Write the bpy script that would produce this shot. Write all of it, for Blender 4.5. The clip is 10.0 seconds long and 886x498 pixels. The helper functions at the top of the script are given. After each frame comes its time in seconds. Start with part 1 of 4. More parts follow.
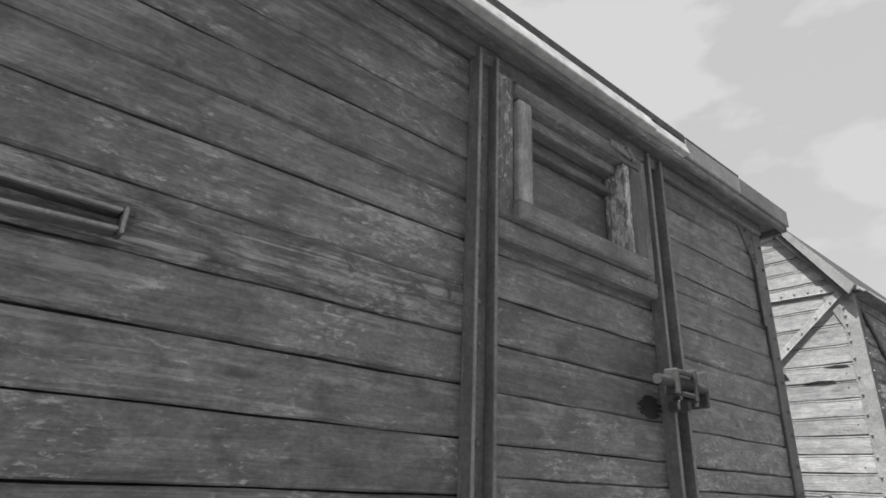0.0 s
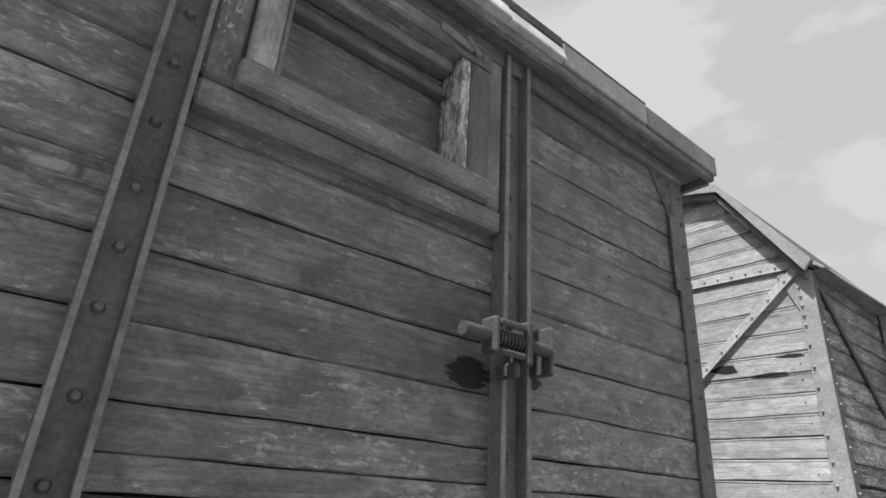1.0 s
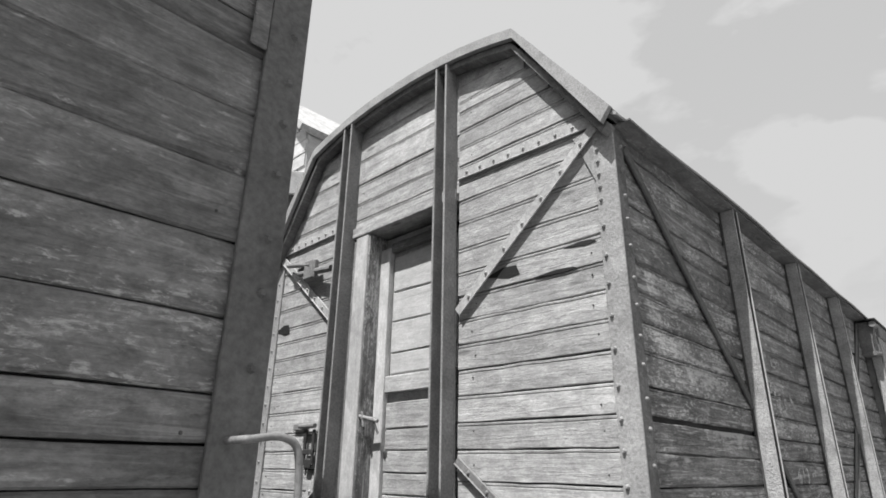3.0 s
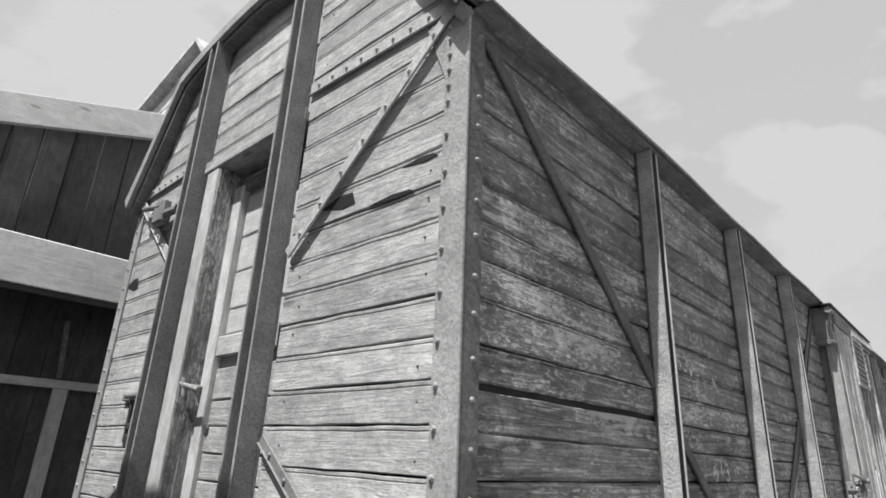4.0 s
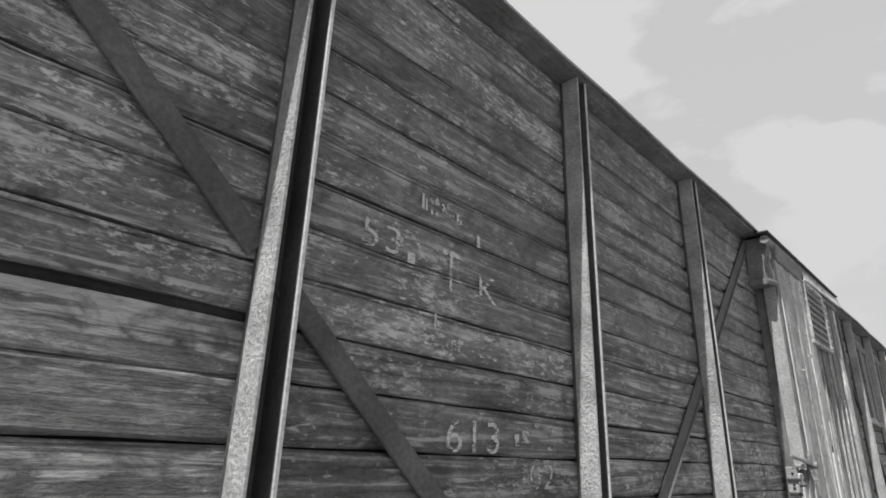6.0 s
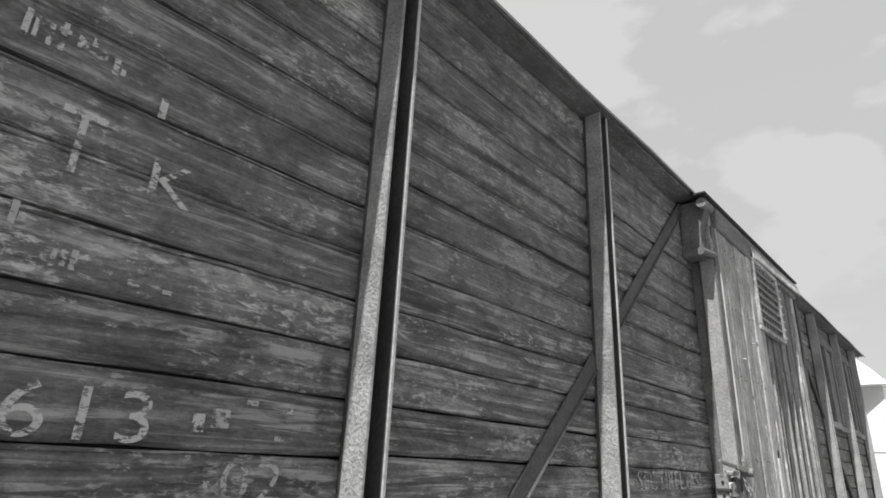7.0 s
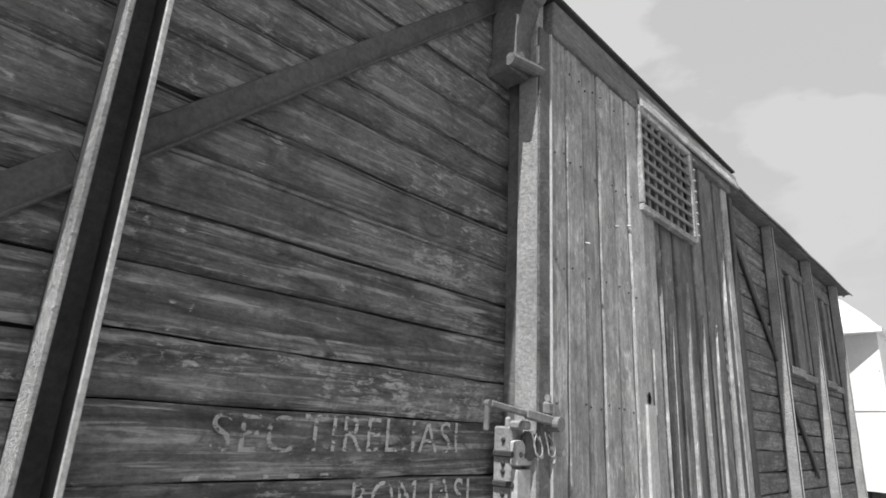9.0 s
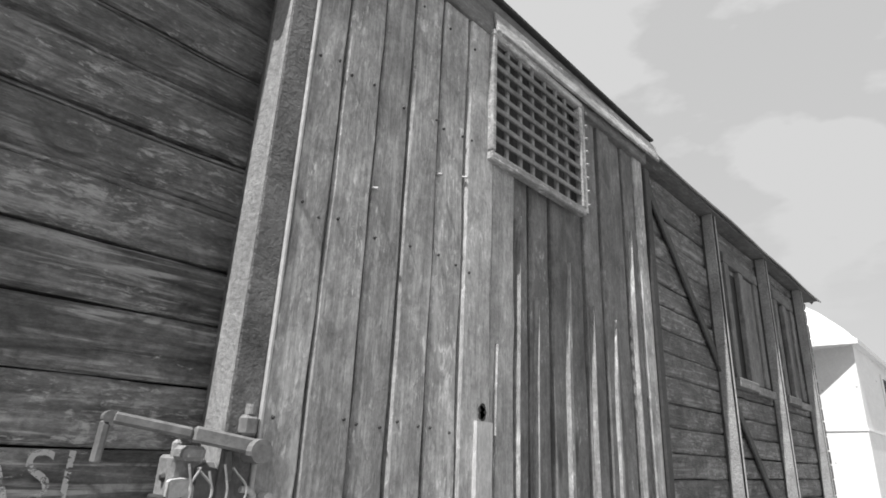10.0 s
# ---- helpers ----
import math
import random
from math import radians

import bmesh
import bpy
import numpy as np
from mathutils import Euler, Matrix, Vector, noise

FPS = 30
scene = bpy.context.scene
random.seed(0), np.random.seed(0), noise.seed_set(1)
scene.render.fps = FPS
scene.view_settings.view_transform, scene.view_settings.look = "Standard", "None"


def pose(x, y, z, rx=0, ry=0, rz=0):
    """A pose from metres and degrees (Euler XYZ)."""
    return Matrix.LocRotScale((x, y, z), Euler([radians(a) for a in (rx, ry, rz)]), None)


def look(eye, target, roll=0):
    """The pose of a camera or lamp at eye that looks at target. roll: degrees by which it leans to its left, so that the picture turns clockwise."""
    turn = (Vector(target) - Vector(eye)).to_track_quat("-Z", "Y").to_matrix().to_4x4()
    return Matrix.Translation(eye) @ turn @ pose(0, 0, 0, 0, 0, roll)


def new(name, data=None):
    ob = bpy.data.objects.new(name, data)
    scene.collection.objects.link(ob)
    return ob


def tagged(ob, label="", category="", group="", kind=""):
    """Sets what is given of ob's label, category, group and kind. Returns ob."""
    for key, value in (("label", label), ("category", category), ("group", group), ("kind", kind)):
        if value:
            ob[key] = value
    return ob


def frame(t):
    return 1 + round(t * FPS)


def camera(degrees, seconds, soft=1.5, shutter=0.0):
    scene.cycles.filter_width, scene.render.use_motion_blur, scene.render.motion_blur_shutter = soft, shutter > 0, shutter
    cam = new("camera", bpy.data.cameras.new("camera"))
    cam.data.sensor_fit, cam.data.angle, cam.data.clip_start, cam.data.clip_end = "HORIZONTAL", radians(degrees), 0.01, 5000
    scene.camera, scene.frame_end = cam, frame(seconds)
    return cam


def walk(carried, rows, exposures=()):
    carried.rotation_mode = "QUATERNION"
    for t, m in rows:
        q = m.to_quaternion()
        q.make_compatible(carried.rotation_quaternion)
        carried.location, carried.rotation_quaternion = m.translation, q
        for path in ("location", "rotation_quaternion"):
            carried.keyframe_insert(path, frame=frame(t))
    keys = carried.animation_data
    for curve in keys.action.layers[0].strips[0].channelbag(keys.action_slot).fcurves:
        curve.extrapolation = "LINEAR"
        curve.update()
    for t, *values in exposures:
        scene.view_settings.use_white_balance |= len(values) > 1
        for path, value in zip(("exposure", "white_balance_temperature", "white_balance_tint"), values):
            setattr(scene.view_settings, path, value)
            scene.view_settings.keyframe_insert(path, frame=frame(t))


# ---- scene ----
cam = camera(74.7, 10.0, soft=1.7)
PATH = [
    (0, (0.042, -0.127, 1.658), (1.2, 1.318, 2.414), 2.6),
    (0.5, (0.516, -0.082, 1.662), (1.705, 1.329, 2.433), 2.6),
    (1, (0.994, -0.075, 1.648), (2.135, 1.366, 2.436), 3.6),
    (1.5, (1.465, -0.016, 1.616), (2.616, 1.42, 2.398), 3.4),
    (2, (1.91, -0.041, 1.591), (3.1, 1.377, 2.349), 2.2),
    (3.3, (2.976, 0.096, 1.655), (4.335, 1.382, 2.363), 1.5),
    (3.5, (3.153, 0.091, 1.653), (4.52, 1.371, 2.355), 2.1),
    (4, (3.609, 0.069, 1.644), (4.977, 1.358, 2.327), 2.5),
    (4.5, (4.033, 0.049, 1.629), (5.408, 1.328, 2.316), 2.1),
    (5, (4.487, -0.03, 1.594), (5.824, 1.287, 2.283), 3.8),
    (5.5, (4.926, -0.035, 1.572), (6.263, 1.285, 2.258), 2.1),
    (5.7, (5.135, -0.01, 1.573), (6.483, 1.296, 2.264), 1.6),
    (6.8, (6.184, 0.052, 1.6), (7.554, 1.345, 2.27), 3.3),
    (7, (6.361, 0.036, 1.593), (7.735, 1.311, 2.291), 2.8),
    (7.5, (6.809, 0.038, 1.596), (8.185, 1.314, 2.289), 1.7),
    (8, (7.222, 0.032, 1.592), (8.6, 1.329, 2.239), 1.7),
    (8.5, (7.67, 0.055, 1.612), (9.07, 1.337, 2.239), 1.5),
    (9, (8.142, 0.020, 1.605), (9.515, 1.353, 2.19), 3.1),
    (9.5, (8.575, 0.023, 1.589), (9.937, 1.366, 2.174), 1.7),
    (10, (9.004, -0.013, 1.638), (10.372, 1.288, 2.300), 2.6),
]
walk(cam, [(t, look(eye, target, roll)) for t, eye, target, roll in PATH], exposures=[(0.0, 0.5), (10.0, 0.5)])

# ---- world and sun ----
SUN_EL, SUN_AZ = 62.0, 7.3      # elevation; degrees by which it stands off the wagons' line, on the walk's side
toward = Vector((-math.cos(radians(SUN_EL)) * math.cos(radians(SUN_AZ)), -math.cos(radians(SUN_EL)) * math.sin(radians(SUN_AZ)), math.sin(radians(SUN_EL))))
sun = new("sun", bpy.data.lights.new("sun", "SUN"))
sun.data.energy, sun.data.angle, sun.data.color = 5.4, radians(0.6), (1, 0.99, 0.98)
sun.matrix_basis = look(toward * 60, (0, 0, 0))
world = bpy.data.worlds.new("sky")
scene.world = world
world.use_nodes = True


def wire(nt, a, b):
    nt.links.new(a, b)


def build_sky(nt):
    nt.nodes.clear()
    out, bg = nt.nodes.new("ShaderNodeOutputWorld"), nt.nodes.new("ShaderNodeBackground")
    sky, bw = nt.nodes.new("ShaderNodeTexSky"), nt.nodes.new("ShaderNodeRGBToBW")
    sky.sky_type, sky.sun_disc = "NISHITA", False
    sky.sun_elevation, sky.sun_rotation = radians(SUN_EL), math.atan2(toward.x, toward.y)
    sky.air_density, sky.dust_density = 1.0, 3.0
    wire(nt, sky.outputs[0], bw.inputs[0])
    tc, mp = nt.nodes.new("ShaderNodeTexCoord"), nt.nodes.new("ShaderNodeMapping")
    mp.inputs["Scale"].default_value = (1.0, 1.0, 2.2)
    mp.inputs["Location"].default_value = (0.35, 0.1, 0.2)
    wire(nt, tc.outputs["Generated"], mp.inputs[0])
    big = nt.nodes.new("ShaderNodeTexNoise")
    big.inputs["Scale"].default_value, big.inputs["Detail"].default_value, big.inputs["Roughness"].default_value = 8.0, 10.0, 0.52
    wire(nt, mp.outputs[0], big.inputs["Vector"])
    total = big.outputs[0]
    for d, wide, lift in CLOUDS:
        dot, rise, add = nt.nodes.new("ShaderNodeVectorMath"), nt.nodes.new("ShaderNodeMapRange"), nt.nodes.new("ShaderNodeMath")
        dot.operation, dot.inputs[1].default_value = "DOT_PRODUCT", Vector(d).normalized()
        wire(nt, tc.outputs["Generated"], dot.inputs[0])
        rise.inputs["From Min"].default_value, rise.inputs["From Max"].default_value = math.cos(radians(wide)), 1.0
        rise.inputs["To Max"].default_value = lift
        wire(nt, dot.outputs["Value"], rise.inputs["Value"])
        wire(nt, total, add.inputs[0])
        wire(nt, rise.outputs[0], add.inputs[1])
        total = add.outputs[0]
    ramp = nt.nodes.new("ShaderNodeValToRGB")
    ramp.color_ramp.elements[0].position, ramp.color_ramp.elements[1].position = 0.56, 0.69
    wire(nt, total, ramp.inputs[0])
    veil = nt.nodes.new("ShaderNodeMath")
    veil.operation = "MULTIPLY_ADD"
    veil.inputs[1].default_value, veil.inputs[2].default_value = 0.45, SKY_VEIL
    wire(nt, bw.outputs[0], veil.inputs[0])
    mix = nt.nodes.new("ShaderNodeMix")
    mix.data_type = "FLOAT"
    wire(nt, ramp.outputs[0], mix.inputs[0])
    wire(nt, veil.outputs[0], mix.inputs[2])
    mix.inputs[3].default_value = SKY_CLOUD
    wire(nt, mix.outputs[0], bg.inputs[0])
    bg.inputs[1].default_value = 0.071
    wire(nt, bg.outputs[0], out.inputs[0])


SKY_VEIL, SKY_CLOUD = 5.1, 6.75
CLOUDS = [((0.878, 0.20, 0.432), 4, 0.22), ((0.885, 0.155, 0.436), 4, 0.24), ((0.899, 0.11, 0.424), 4.5, 0.24), ((0.903, 0.075, 0.418), 3.5, 0.2),
          ((0.915, 0.12, 0.385), 6, 0.2), ((0.946, 0.09, 0.31), 7, 0.12), ((0.955, 0.18, 0.25), 9, 0.07), ((0.655, 0.365, 0.66), 7, 0.2), ((0.72, 0.355, 0.60), 4, 0.18),
          ((0.93, -0.1, 0.25), 7, 0.15), ((0.5, 0.8, 0.3), 14, 0.2), ((0.45, 0.72, 0.52), 32, 0.34)]
build_sky(world.node_tree)


# ---- materials ----
def node(nt, kind, **kw):
    n = nt.nodes.new(kind)
    for k, v in kw.items():
        n.inputs[k].default_value = v
    return n


def ramp_of(nt, src, stops):
    r = nt.nodes.new("ShaderNodeValToRGB")
    els = r.color_ramp.elements
    while len(els) < len(stops):
        els.new(0.5)
    for e, (p, v) in zip(els, stops):
        e.position, e.color = p, (v, v, v, 1)
    wire(nt, src, r.inputs[0])
    return r.outputs[0]


def mixed(nt, fac, a, b, mode="MIX"):
    m = nt.nodes.new("ShaderNodeMix")
    m.data_type, m.blend_type = "RGBA", mode
    for sock, v in ((m.inputs[0], fac), (m.inputs[6], a), (m.inputs[7], b)):
        if isinstance(v, (int, float)):
            sock.default_value = v if sock == m.inputs[0] else (v, v, v, 1)
        else:
            wire(nt, v, sock)
    return m.outputs[2]


def material(name):
    m = bpy.data.materials.new(name)
    m.use_nodes = True
    nt = m.node_tree
    return m, nt, nt.nodes["Principled BSDF"]


def coords(nt, scale, shift=True):
    """Object coordinates, shifted by each object's own random amount."""
    tc, mp = nt.nodes.new("ShaderNodeTexCoord"), nt.nodes.new("ShaderNodeMapping")
    src = tc.outputs["Object"]
    if shift:
        oi, add, mul = nt.nodes.new("ShaderNodeObjectInfo"), nt.nodes.new("ShaderNodeVectorMath"), nt.nodes.new("ShaderNodeVectorMath")
        mul.operation = "MULTIPLY"
        comb = nt.nodes.new("ShaderNodeCombineXYZ")
        for i in range(3):
            wire(nt, oi.outputs["Random"], comb.inputs[i])
        wire(nt, comb.outputs[0], mul.inputs[0])
        mul.inputs[1].default_value = (37.0, 11.0, 23.0)
        wire(nt, tc.outputs["Object"], add.inputs[0])
        wire(nt, mul.outputs[0], add.inputs[1])
        src = add.outputs[0]
    mp.inputs["Scale"].default_value = scale
    wire(nt, src, mp.inputs[0])
    return mp.outputs[0]


def noise_of(nt, vec, scale, detail=6.0, rough=0.6, distort=0.0):
    n = node(nt, "ShaderNodeTexNoise", Scale=scale, Detail=detail, Roughness=rough, Distortion=distort)
    wire(nt, vec, n.inputs["Vector"])
    return n.outputs[0]


def wood(name, dark, light, bare, worn, rough=0.85, relief=0.5, spread=0.25, patch=1.0, grainy=1.0, figure=0.0, gloss=0.25, streak=0.0, deep=0.006):
    """Old boards, grain along local x: paint from dark to light, flaking off to bare wood over the share `worn`."""
    m, nt, bsdf = material(name)
    grain = noise_of(nt, coords(nt, (1.3, 30, 30)), 1.0, 8, 0.62, 1.0)
    fine = noise_of(nt, coords(nt, (26, 90, 90)), 1.0, 5, 0.68, 0.6)
    speck = noise_of(nt, coords(nt, (1, 1.5, 1.5)), 75.0, 4, 0.7)
    stain = noise_of(nt, coords(nt, (2.2, 5, 5)), 1.0, 7, 0.62, 0.3)
    blotch = noise_of(nt, coords(nt, (13 * patch, 21 * patch, 21 * patch)), 1.0, 8, 0.74, 0.7)
    mottle = noise_of(nt, coords(nt, (8, 13, 13)), 1.0, 8, 0.66, 0.8)
    rings = noise_of(nt, coords(nt, (0.9, 13, 13)), 1.0, 3, 0.5, 0.8)
    base = mixed(nt, ramp_of(nt, stain, [(0.3, 0), (0.72, 1)]), dark, light)
    base = mixed(nt, 0.34 * grainy, base, ramp_of(nt, grain, [(0.28, 0.45), (0.5, 1.0), (0.72, 1.4)]), "MULTIPLY")
    base = mixed(nt, 0.7 * grainy, base, ramp_of(nt, mottle, [(0.34, 0.55), (0.5, 1.0), (0.64, 1.5)]), "MULTIPLY")
    base = mixed(nt, 0.36 * grainy, base, ramp_of(nt, fine, [(0.3, 0.45), (0.5, 1.0), (0.7, 1.5)]), "MULTIPLY")
    base = mixed(nt, 0.5 * grainy, base, ramp_of(nt, speck, [(0.3, 0.5), (0.5, 1.0), (0.68, 1.5)]), "MULTIPLY")
    base = mixed(nt, 0.45 * grainy, base, ramp_of(nt, rings, [(0.0, 1), (0.40, 1.0), (0.425, 0.55), (0.45, 1.05), (0.50, 1.05), (0.525, 0.6), (0.55, 1.05), (0.60, 1), (0.62, 0.6), (0.65, 1)]), "MULTIPLY")
    if figure:
        # growth rings cut lengthwise
        broad = noise_of(nt, coords(nt, (0.55, 7, 7)), 1.0, 2.0, 0.4, 0.25)
        many, fold = nt.nodes.new("ShaderNodeMath"), nt.nodes.new("ShaderNodeMath")
        many.operation, fold.operation = "MULTIPLY", "PINGPONG"
        many.inputs[1].default_value, fold.inputs[1].default_value = 21.0, 1.0
        wire(nt, broad, many.inputs[0]); wire(nt, many.outputs[0], fold.inputs[0])
        base = mixed(nt, figure, base, ramp_of(nt, fold.outputs[0], [(0.0, 0.5), (0.25, 0.85), (0.72, 1.05), (0.92, 1.6), (1.0, 1.3)]), "MULTIPLY")
    # flaking paint: where blotch, stain and grain agree
    s = nt.nodes.new("ShaderNodeMath"); s.operation = "ADD"
    wire(nt, blotch, s.inputs[0]); wire(nt, stain, s.inputs[1])
    s2 = nt.nodes.new("ShaderNodeMath"); s2.operation = "ADD"
    wire(nt, s.outputs[0], s2.inputs[0]); wire(nt, fine, s2.inputs[1])
    s3 = nt.nodes.new("ShaderNodeMath"); s3.operation = "MULTIPLY"
    wire(nt, s2.outputs[0], s3.inputs[0]); s3.inputs[1].default_value = 1 / 3
    # bright rims and dark pits of the paint film
    base = mixed(nt, 0.5 * grainy, base, ramp_of(nt, blotch, [(0.30, 0.45), (0.38, 1.0), (0.52, 1.0), (0.57, 1.35), (0.60, 1.0)]), "MULTIPLY")
    edge = 0.62 - 0.16 * worn
    flake = ramp_of(nt, s3.outputs[0], [(edge, 0), (edge + 0.05, 1)])
    bw = mixed(nt, 0.8, bare, ramp_of(nt, fine, [(0.3, 0.4), (0.62, 1.15)]), "MULTIPLY")
    col = mixed(nt, flake, base, bw)
    if streak:
        # raised grain worn pale in long thin lines
        thin = noise_of(nt, coords(nt, (2.2, 52, 52)), 1.0, 6, 0.6, 0.6)
        worn_at = ramp_of(nt, mottle, [(0.40, 0), (0.56, 1)])
        col = mixed(nt, mixed(nt, streak, 0.0, mixed(nt, 1.0, ramp_of(nt, thin, [(0.53, 0), (0.60, 1)]), worn_at, "MULTIPLY")), col, bare)
    oi = nt.nodes.new("ShaderNodeObjectInfo")
    col = mixed(nt, 1.0, col, ramp_of(nt, oi.outputs["Random"], [(0, 1 - spread), (1, 1 + spread)]), "MULTIPLY")
    # knots
    vor = nt.nodes.new("ShaderNodeTexVoronoi")
    wire(nt, coords(nt, (1.7, 6.5, 6.5)), vor.inputs["Vector"])
    vor.inputs["Scale"].default_value = 1.0
    col = mixed(nt, ramp_of(nt, vor.outputs["Distance"], [(0.05, 0.7), (0.10, 0)]), col, dark * 0.4)
    wire(nt, col, bsdf.inputs["Base Color"])
    bsdf.inputs["Roughness"].default_value = rough
    bsdf.inputs["Specular IOR Level"].default_value = gloss
    hsum = nt.nodes.new("ShaderNodeMath"); hsum.operation = "MULTIPLY_ADD"
    wire(nt, grain, hsum.inputs[0]); hsum.inputs[1].default_value = 1.4; wire(nt, fine, hsum.inputs[2])
    b = node(nt, "ShaderNodeBump", Strength=relief, Distance=deep)
    wire(nt, hsum.outputs[0], b.inputs["Height"])
    wire(nt, b.outputs[0], bsdf.inputs["Normal"])
    return m


def iron(name, dark, light, grit=60.0, rough=0.6, relief=0.4, metal=0.0, deep=0.004):
    """Painted or rusting iron with a pitted skin."""
    m, nt, bsdf = material(name)
    a = noise_of(nt, coords(nt, (1, 1, 1)), grit, 6, 0.65)
    c = noise_of(nt, coords(nt, (1, 1, 1)), 7.0, 6, 0.6)
    col = mixed(nt, ramp_of(nt, c, [(0.3, 0), (0.7, 1)]), dark, light)
    col = mixed(nt, 0.5, col, ramp_of(nt, a, [(0.35, 0.5), (0.65, 1.35)]), "MULTIPLY")
    wire(nt, col, bsdf.inputs["Base Color"])
    bsdf.inputs["Roughness"].default_value, bsdf.inputs["Metallic"].default_value = rough, metal
    bsdf.inputs["Specular IOR Level"].default_value = 0.3
    b = node(nt, "ShaderNodeBump", Strength=relief, Distance=deep)
    wire(nt, a, b.inputs["Height"])
    wire(nt, b.outputs[0], bsdf.inputs["Normal"])
    return m


def ground_material(name, dark, light):
    m, nt, bsdf = material(name)
    a = noise_of(nt, coords(nt, (1, 1, 1), False), 24.0, 8, 0.7)
    c = noise_of(nt, coords(nt, (1, 1, 1), False), 0.4, 6, 0.6)
    col = mixed(nt, ramp_of(nt, c, [(0.3, 0), (0.7, 1)]), dark, light)
    col = mixed(nt, 0.7, col, ramp_of(nt, a, [(0.3, 0.4), (0.7, 1.4)]), "MULTIPLY")
    wire(nt, col, bsdf.inputs["Base Color"])
    bsdf.inputs["Roughness"].default_value = 0.95
    b = node(nt, "ShaderNodeBump", Strength=0.8, Distance=0.03)
    wire(nt, a, b.inputs["Height"])
    wire(nt, b.outputs[0], bsdf.inputs["Normal"])
    return m


def letter_material(name, value, cover, peak=0.72):
    """Stencilled paint that has flaked: the boards show through the gaps."""
    m, nt, bsdf = material(name)
    a = noise_of(nt, coords(nt, (48, 95, 95), False), 1.0, 7, 0.75)
    c = noise_of(nt, coords(nt, (22, 26, 26), False), 1.0, 6, 0.7)
    s = nt.nodes.new("ShaderNodeMath"); s.operation = "ADD"
    wire(nt, a, s.inputs[0]); wire(nt, c, s.inputs[1])
    f = ramp_of(nt, s.outputs[0], [(1.06 - cover * 0.3, 0), (1.22 - cover * 0.3, peak)])
    bsdf.inputs["Base Color"].default_value = (value, value, value, 1)
    bsdf.inputs["Roughness"].default_value = 0.9
    tr, mx = nt.nodes.new("ShaderNodeBsdfTransparent"), nt.nodes.new("ShaderNodeMixShader")
    wire(nt, f, mx.inputs[0]); wire(nt, tr.outputs[0], mx.inputs[1]); wire(nt, bsdf.outputs[0], mx.inputs[2])
    wire(nt, mx.outputs[0], nt.nodes["Material Output"].inputs[0])
    return m


W1_WOOD = wood("wood_stained_dark", 0.092, 0.180, 0.32, 0.46, rough=0.5, relief=0.8, spread=0.15, patch=1.9, gloss=0.55, streak=0.35, grainy=0.95, deep=0.008)
W1_GRAIN = wood("wood_stained_figured", 0.105, 0.20, 0.36, 0.46, rough=0.55, relief=1.0, spread=0.1, patch=1.7, figure=0.8, gloss=0.5, streak=0.8, deep=0.010)
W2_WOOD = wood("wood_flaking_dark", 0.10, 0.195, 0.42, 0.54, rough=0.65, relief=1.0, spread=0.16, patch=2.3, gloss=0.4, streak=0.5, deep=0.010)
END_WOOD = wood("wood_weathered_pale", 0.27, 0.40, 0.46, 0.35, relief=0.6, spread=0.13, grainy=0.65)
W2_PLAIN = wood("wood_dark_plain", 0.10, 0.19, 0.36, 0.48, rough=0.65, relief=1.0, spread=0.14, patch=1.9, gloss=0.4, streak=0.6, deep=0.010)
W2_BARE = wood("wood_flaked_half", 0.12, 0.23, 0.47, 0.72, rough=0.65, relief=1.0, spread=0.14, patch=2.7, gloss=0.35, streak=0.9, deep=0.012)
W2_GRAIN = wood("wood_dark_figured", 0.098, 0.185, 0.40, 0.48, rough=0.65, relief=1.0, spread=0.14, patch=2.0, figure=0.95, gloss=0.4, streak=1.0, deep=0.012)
DOOR_WOOD = wood("wood_grey_bare", 0.225, 0.40, 0.60, 0.44, relief=0.7, spread=0.16, patch=1.4, grainy=0.8, streak=0.35)
DOOR_DARK = wood("wood_grey_stained", 0.13, 0.25, 0.42, 0.30, relief=0.7, spread=0.14, grainy=0.7)
TRIM_WOOD = wood("wood_trim_dark", 0.115, 0.21, 0.34, 0.35, relief=0.6, grainy=0.7)
PALE_WOOD = wood("wood_trim_pale", 0.36, 0.50, 0.54, 0.3, relief=0.4, spread=0.1, grainy=0.5)
PEELED = wood("wood_peeled", 0.12, 0.21, 0.52, 0.46, relief=0.7, patch=2.0, grainy=0.8)
FLAKY = wood("wood_flaking_pale", 0.16, 0.24, 0.55, 0.85, relief=0.6, grainy=0.7, patch=1.6)
PALE_GREY = wood("wood_grey_pale", 0.30, 0.46, 0.60, 0.45, relief=0.7, spread=0.08, patch=1.4, grainy=0.75)
DOOR_PANEL = wood("wood_panel_pale", 0.38, 0.48, 0.5, 0.25, relief=0.3, spread=0.06, grainy=0.35)
WINDOW_WOOD = wood("wood_window_frame", 0.22, 0.34, 0.46, 0.45, relief=0.6, spread=0.1, grainy=0.8)
SHED_WOOD = wood("wood_shed_dark", 0.05, 0.085, 0.14, 0.1, relief=0.4, spread=0.25, grainy=0.6)
WHITE_WOOD = wood("wood_painted_white", 0.66, 0.80, 0.40, 0.22, relief=0.2, spread=0.05, grainy=0.35)
WHITE_DULL = wood("wood_white_dull", 0.42, 0.55, 0.35, 0.2, relief=0.2, spread=0.06, grainy=0.4)
COACH_WHITE = wood("coach_paint_white", 0.80, 0.86, 0.7, 0.1, rough=0.5, relief=0.08, spread=0.03, grainy=0.12)
BACKING = wood("wood_backing", 0.02, 0.03, 0.03, 0.0)
IRON = iron("iron_painted_dark", 0.075, 0.135)
